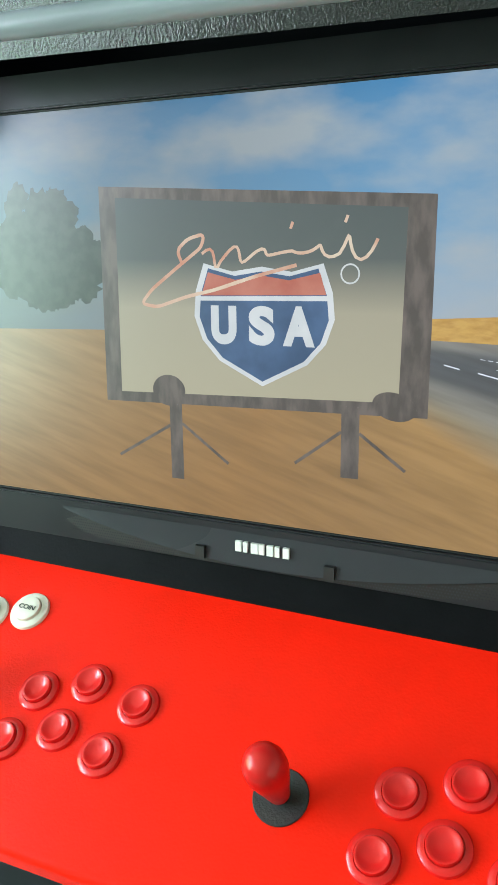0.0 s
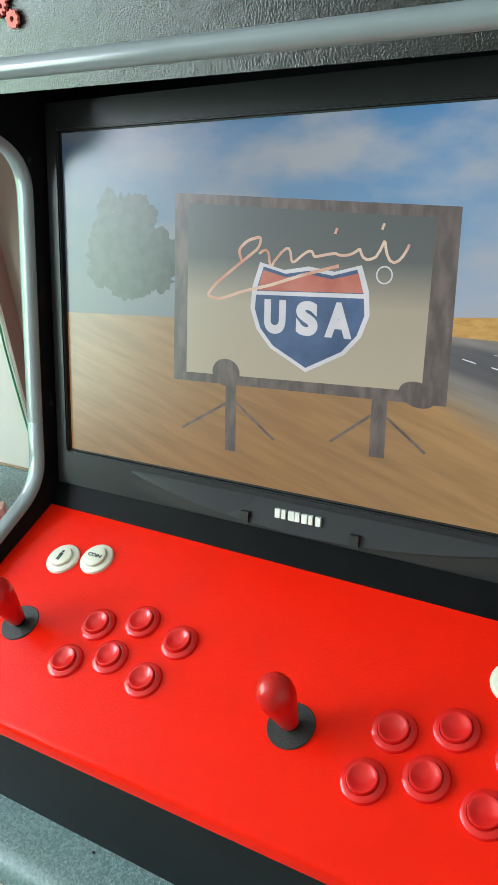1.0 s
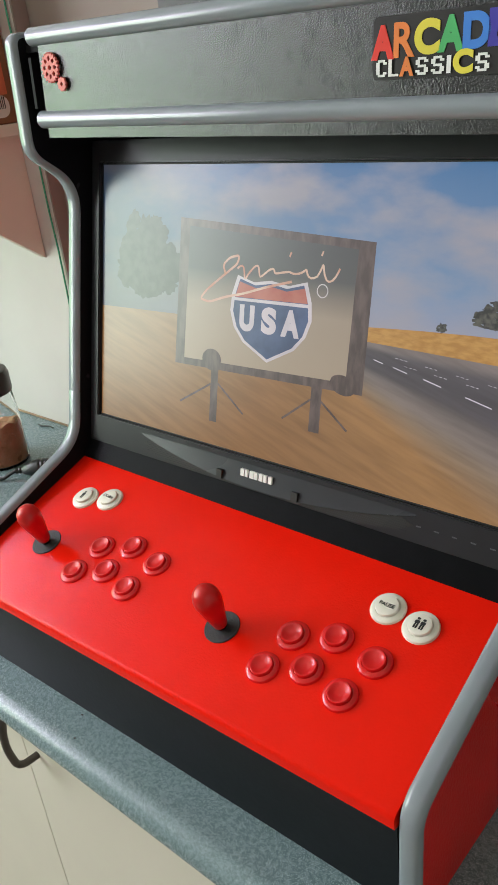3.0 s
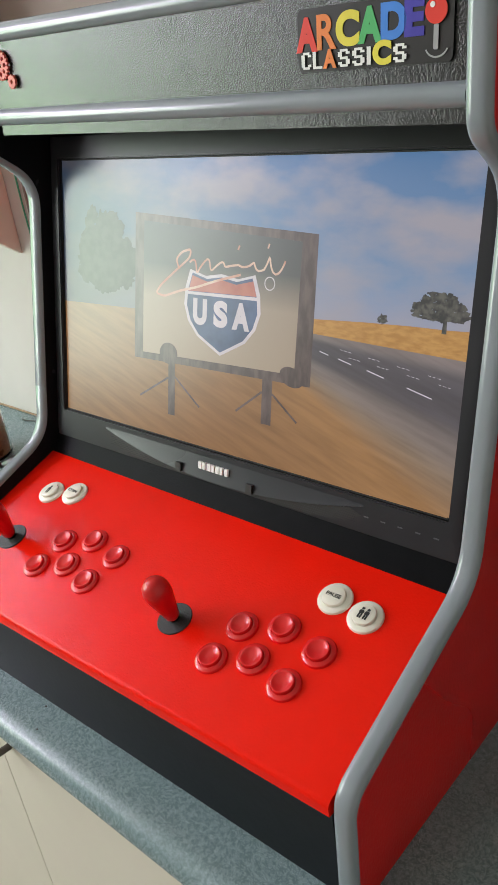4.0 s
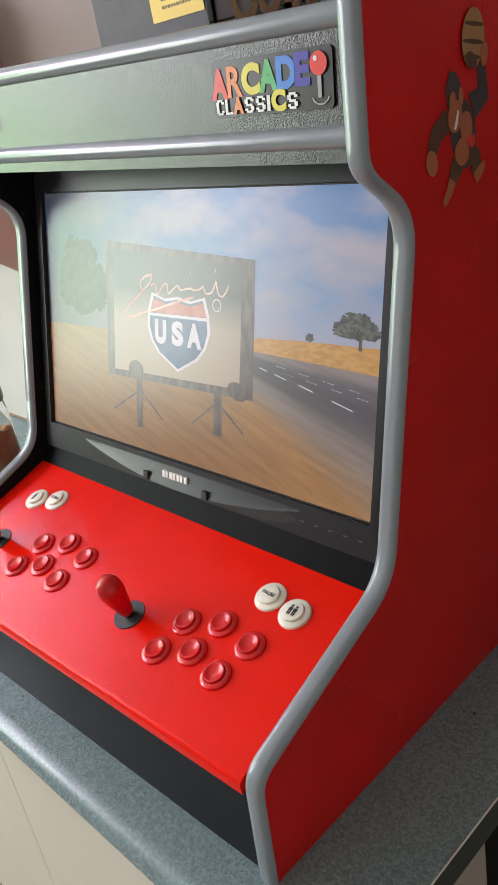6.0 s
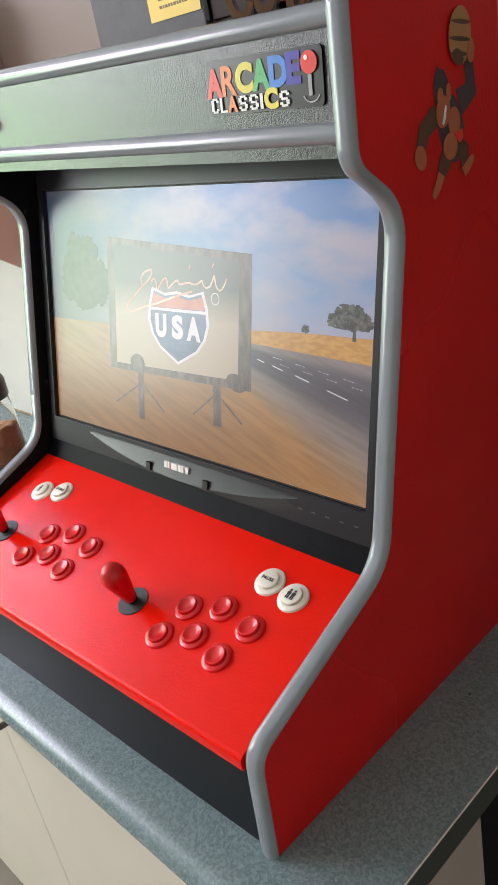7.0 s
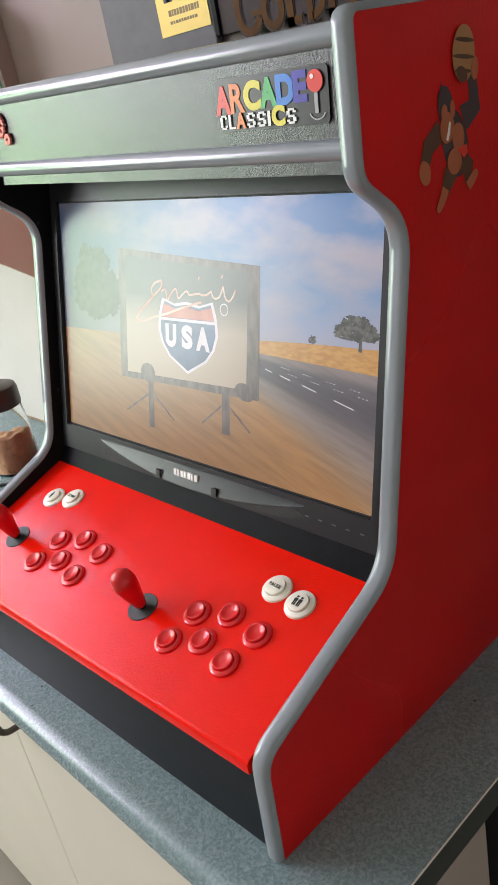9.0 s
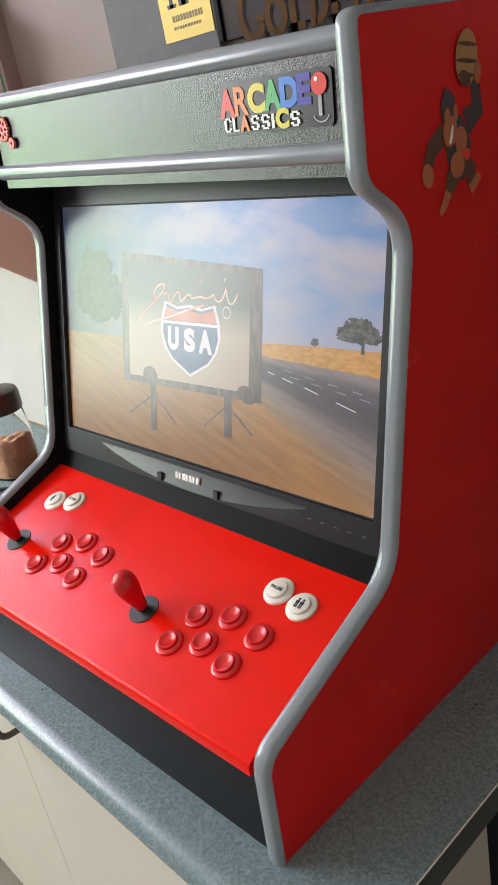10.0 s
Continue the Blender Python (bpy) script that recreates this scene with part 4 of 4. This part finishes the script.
part("picture_mark", ribbon(ring_pts, 0.0010, 0, mon_pose @ Matrix.Translation((0, 0, THIN * 13 * K))), SHIELD_WHITE, screen)

# ---- things behind and beside the cabinet ----
pinboard = thing("pinboard", "grey fabric pinboard on the beige wall", "board", W(-0.204, 0.433, 1.28))
bm = box(-0.2955, -0.0945, 0.424, 0.4345, 1.28, 1.80, 0.002)
bm.transform(Matrix.Translation(W(-0.204, 0.433, 1.28)).inverted())
part("panel", bm, GREY_BOARD, pinboard)

card_at = Matrix.Translation(W(-0.1425, 0.4235, 1.5523)) @ pose(0, 0, 0, 90) @ pose(0, 0, 0, 0, 0, 1.0) @ Matrix.Scale(0.8, 4)
card = tagged(link("yellow_card", plate(rect(-0.0545, 0.0545, -0.076, 0.085), 0.0008, card_at), YELLOW), "bright yellow printed card pinned on the grey board", "card")
card_text = bmesh.new()
for x0, x1, y0, y1 in ((-0.030, -0.022, -0.034, 0.02), (-0.036, -0.016, -0.034, -0.029), (-0.010, 0.012, -0.034, -0.026), (-0.004, 0.006, -0.034, 0.02)):
    card_text.faces.new([card_text.verts.new(card_at @ Vector((x * K, y * K, 0.0011 * K))) for x, y in rect(x0, x1, y0, y1)])
part("print", card_text, BLACK_INK, card, "heavy black print as plain bars")
for y, h, x1 in ((-0.052, 0.008, 0.034), (-0.062, 0.004, 0.030)):
    line = bmesh.new()
    x = -0.030
    rng = random.Random(int(-y * 1000))
    while x < x1:
        w = rng.uniform(0.003, 0.006)
        line.faces.new([line.verts.new(card_at @ Vector((a * K, b * K, 0.0011 * K))) for a, b in rect(x, x + w, y, y + h)])
        x += w + 0.0015
    part("print", line, material("brown_ink", (0.22, 0.13, 0.02), 0.6), card, "small brown print as plain bars")

poster = thing("framed_sign", "dark framed arcade sign with large gold shapes", "sign", W(0.1, 0.433, 1.479))
poster_inv = Matrix.Translation(W(0.1, 0.433, 1.479)).inverted()
bm = box(-0.0830, 0.46, 0.423, 0.4345, 1.479, 1.66, 0.001)
bm.transform(poster_inv)
part("backing", bm, WINE, poster)
for x0, x1, z0, z1 in ((-0.0910, -0.0835, 1.479, 1.66), (0.4605, 0.468, 1.479, 1.66)):
    bm = box(x0, x1, 0.420, 0.4345, z0, z1, 0.001)
    bm.transform(poster_inv)
    part("frame", bm, BLACK_PAINT, poster)
at = poster_inv @ Matrix.Translation(W(0.1520, 0.4226, 1.513)) @ pose(0, 0, 0, 90) @ Matrix.Scale(0.8, 4)


def gold_ring(cx, cy, rx, ry, a0, a1, w, level, mat):
    pts = [(cx + rx * math.cos(radians(a)), cy + ry * math.sin(radians(a))) for a in range(a0, a1 + 1, 10)]
    return part("shape", ribbon(pts, w, 0.0, at @ Matrix.Translation((0, 0, level * K))), mat, poster)


EDGE_GOLD = material("dull_gold_outline", (0.018, 0.009, 0.005), 0.7)
for cx, cy, rx, ry, a0, a1, w in ((-0.236, -0.018, 0.021, 0.029, 40, 330, 0.011), (-0.193, -0.027, 0.0155, 0.019, 0, 360, 0.010), (-0.128, -0.027, 0.019, 0.018, -90, 90, 0.009)):
    gold_ring(cx, cy, rx, ry, a0, a1, w + 0.005, 0.0004, EDGE_GOLD)
    gold_ring(cx, cy, rx, ry, a0, a1, w, 0.0012, GOLD)
for x0, x1, y0, y1 in ((-0.230, -0.213, -0.030, -0.023), (-0.168, -0.158, -0.050, -0.004), (-0.168, -0.145, -0.050, -0.041), (-0.135, -0.126, -0.050, -0.004), (-0.100, -0.091, -0.050, -0.004), (-0.100, -0.076, -0.050, -0.042),
                       (-0.100, -0.080, -0.030, -0.024), (-0.100, -0.076, -0.012, -0.004), (-0.068, -0.060, -0.050, -0.004), (-0.046, -0.038, -0.050, -0.004)):
    part("shape", plate(rect(x0 - 0.002, x1 + 0.002, y0 - 0.002, y1 + 0.002), 0.0004, at), EDGE_GOLD, poster)
    part("shape", plate(rect(x0, x1, y0, y1), 0.0012, at), GOLD, poster)

wire_pts = [W(-0.566 + 0.002 * math.sin(k * 1.7), 0.409, 0.888 + 0.061 * k) for k in range(17)]
tagged(link("wire", tube(wire_pts, 0.0017, 6), GREEN_WIRE, smooth=60), "thin green wire tacked along the white wall's corner", "wire")

shelf = thing("wall_shelf", "painted wall shelf on triangular side boards", "shelf", W(-0.8, 0.36, 1.36))
shelf_inv = Matrix.Translation(W(-0.8, 0.36, 1.36)).inverted()
for x in (-0.604, -1.2):
    bm = slab([(0.411, 1.180), (0.411, 1.3575), (0.20, 1.3575), (0.20, 1.335)], x, x - 0.012)
    bm.transform(shelf_inv)
    part("side_board", bm, SHELF, shelf)
bm = box(-1.23, -0.592, 0.19, 0.411, 1.358, 1.374, 0.001)
bm.transform(shelf_inv)
part("board", bm, SHELF, shelf)

carton = thing("food_carton", "orange and brown food carton with a white barcode label", "carton", W(-0.69, 0.33, 1.3745))
carton_inv = Matrix.Translation(W(-0.69, 0.33, 1.3745)).inverted()
bm = box(-0.76, -0.592, 0.29, 0.4095, 1.3745, 1.60, 0.002)
bm.transform(carton_inv)
part("box", bm, CARTON_BROWN, carton)
face = carton_inv @ Matrix.Translation((0, 0, TOP - 0.9 * K)) @ Matrix.Translation((-0.592 * K, 0, 0)) @ Matrix(((0, 0, 1, 0), (1, 0, 0, 0), (0, 1, 0, 0), (0, 0, 0, 1)))
part("label", plate(rect(0.292, 0.3985, 1.412, 1.595), 0.0004, face), CARTON, carton, "orange printed side")
part("label", plate(rounded(0.342, 0.398, 1.383, 1.4115, 0.012), 0.0004, face), PAPER, carton, "white label")
code = bmesh.new()
for k in range(9):
    code.faces.new([code.verts.new(face @ Vector((a * K, b * K, 0.0008 * K))) for a, b in rect(0.366 + k * 0.003, 0.3675 + k * 0.003, 1.394, 1.410)])
part("bars", code, BLACK_INK, carton, "fine black bars")
lines = bmesh.new()
rng = random.Random(4)
for k in range(14):
    lines.faces.new([lines.verts.new(face @ Vector((a * K, b * K, 0.0008 * K))) for a, b in rect(0.300, 0.300 + rng.uniform(0.05, 0.094), 1.427 + k * 0.0105, 1.4295 + k * 0.0105)])
part("print", lines, CARTON_BROWN, carton, "small brown print as plain bars")

# storage jar
jar = thing("storage_jar", "clear plastic jar half full of brown powder with a dark lid", "jar", W(-0.636, 0.274, WT))
GLASS = bpy.data.materials.new("clear_plastic")
GLASS.use_nodes = True
g = GLASS.node_tree.nodes["Principled BSDF"]
g.inputs["Base Color"].default_value, g.inputs["Roughness"].default_value = (0.95, 0.96, 0.97, 1), 0.06
g.inputs["Transmission Weight"].default_value, g.inputs["IOR"].default_value = 1.0, 1.15
shell = part("jar", lathe([(0.0, 0.0), (0.0385, 0.0), (0.0412, 0.003), (0.0412, 0.02), (0.0395, 0.09), (0.037, 0.117), (0.035, 0.120), (0.0335, 0.120), (0.0380, 0.09), (0.0398, 0.02), (0.0395, 0.004), (0.0, 0.004)], 40), GLASS, jar, "clear plastic body", 40)
shell.visible_shadow = False
heap = lathe([(0.0, 0.0045), (0.0385, 0.0045), (0.0393, 0.02), (0.0383, 0.062), (0.033, 0.065), (0.026, 0.064), (0.018, 0.063), (0.009, 0.066), (0.0, 0.067)], 40)
for v in heap.verts:
    if v.co.z > 0.06 * K:
        v.co.z += 0.20 * v.co.x + 0.005 * math.sin(v.co.x * 160 + 1) * math.cos(v.co.y * 130)
part("powder", heap, POWDER, jar, "brown powder", 60)
part("lid", lathe([(0.0, 0.118), (0.0385, 0.118), (0.0395, 0.121), (0.0395, 0.146), (0.037, 0.153), (0.033, 0.155), (0.0, 0.154)], 40), BROWN_LID, jar, "dark brown plastic lid", 40)

# power lead
lead = thing("power_lead", "black power lead with a moulded connector lying on the worktop", "cable", W(-0.49, 0.24, WT))
lead_inv = Matrix.Translation(W(-0.49, 0.24, WT)).inverted()
a, b = Vector(W(-0.557, 0.246, 0.8985)), Vector(W(-0.511, 0.2885, 0.8985))
turn = (b - a).to_track_quat("Z", "Y").to_matrix().to_4x4()
bm = lathe([(0.0, 0.0), (0.0052, 0.0)] + [(0.0052 - 0.0010 * (k % 2), 0.002 + 0.0022 * k) for k in range(5)] + [(0.0070, 0.0125), (0.0125, 0.027), (0.0148, 0.036)] + [(0.0148 - 0.0011 * (k % 2), 0.037 + 0.0030 * k) for k in range(9)] + [(0.0140, 0.064), (0.0, 0.0645)], 24)
bm.transform(lead_inv @ Matrix.Translation(a) @ turn)
plug = part("connector", bm, CABLE, lead, "black moulded connector", 35)
bm = box(-0.012, 0.012, -0.013, 0.013, 0.0, 0.010, 0.002, plan=False)
bm.transform(lead_inv @ Matrix.Translation(b + (b - a).normalized() * 0.003) @ turn)
part("end_cap", bm, PINK_PLUG, plug, "pale pink connector face")
bm = tube([lead_inv @ Vector(W(*p)) for p in ((-0.557, 0.246, 0.8985), (-0.564, 0.240, 0.8945), (-0.573, 0.232, 0.8875), (-0.586, 0.222, 0.8865), (-0.62, 0.192, 0.8865), (-0.70, 0.172, 0.8865), (-0.80, 0.175, 0.8865))], 0.0034, 8)
part("cord", bm, CABLE, lead, "", 60)

# sealing line where the worktop meets the wall, and a scrap of wire
seal = tube([W(-1.86, 0.4105, 0.8845), W(-1.2, 0.4105, 0.8845), W(-0.564, 0.4105, 0.8845)], 0.0022, 6)
tagged(link("sealing_trim", seal, material("brown_grout", (0.30, 0.20, 0.12), 0.8, vary=0.3, grain=120)), "grubby brown sealing line along the wall", "trim", kind="structure")
scrap = tube([W(-0.702, 0.388, 0.8848), W(-0.692, 0.3865, 0.8848), W(-0.682, 0.390, 0.8852), W(-0.672, 0.3925, 0.8856), W(-0.664, 0.391, 0.8848)], 0.0016, 6)
tagged(link("wire_scrap", scrap, CABLE, smooth=60), "short dark scrap of wire lying on the worktop", "wire")

# dark crumbs on the worktop
for x, y, r in ((0.3035, 0.2339, 0.0015), (0.3020, 0.2290, 0.0008), (-0.0800, -0.0078, 0.0013), (-0.0626, -0.0304, 0.0011)):
    crumb = bmesh.new()
    bmesh.ops.create_icosphere(crumb, subdivisions=1, radius=r * K)
    rng = random.Random(int(x * 1000))
    for v in crumb.verts:
        v.co = Vector((v.co.x * rng.uniform(0.7, 1.4), v.co.y * rng.uniform(0.7, 1.2), v.co.z * 0.45 + r * K * 0.40))
    ob = link("crumb", crumb, CABLE)
    ob.location = W(x, y, WT)
    tagged(ob, "tiny dark crumb lying on the speckled worktop", "crumb", "crumbs on the worktop")
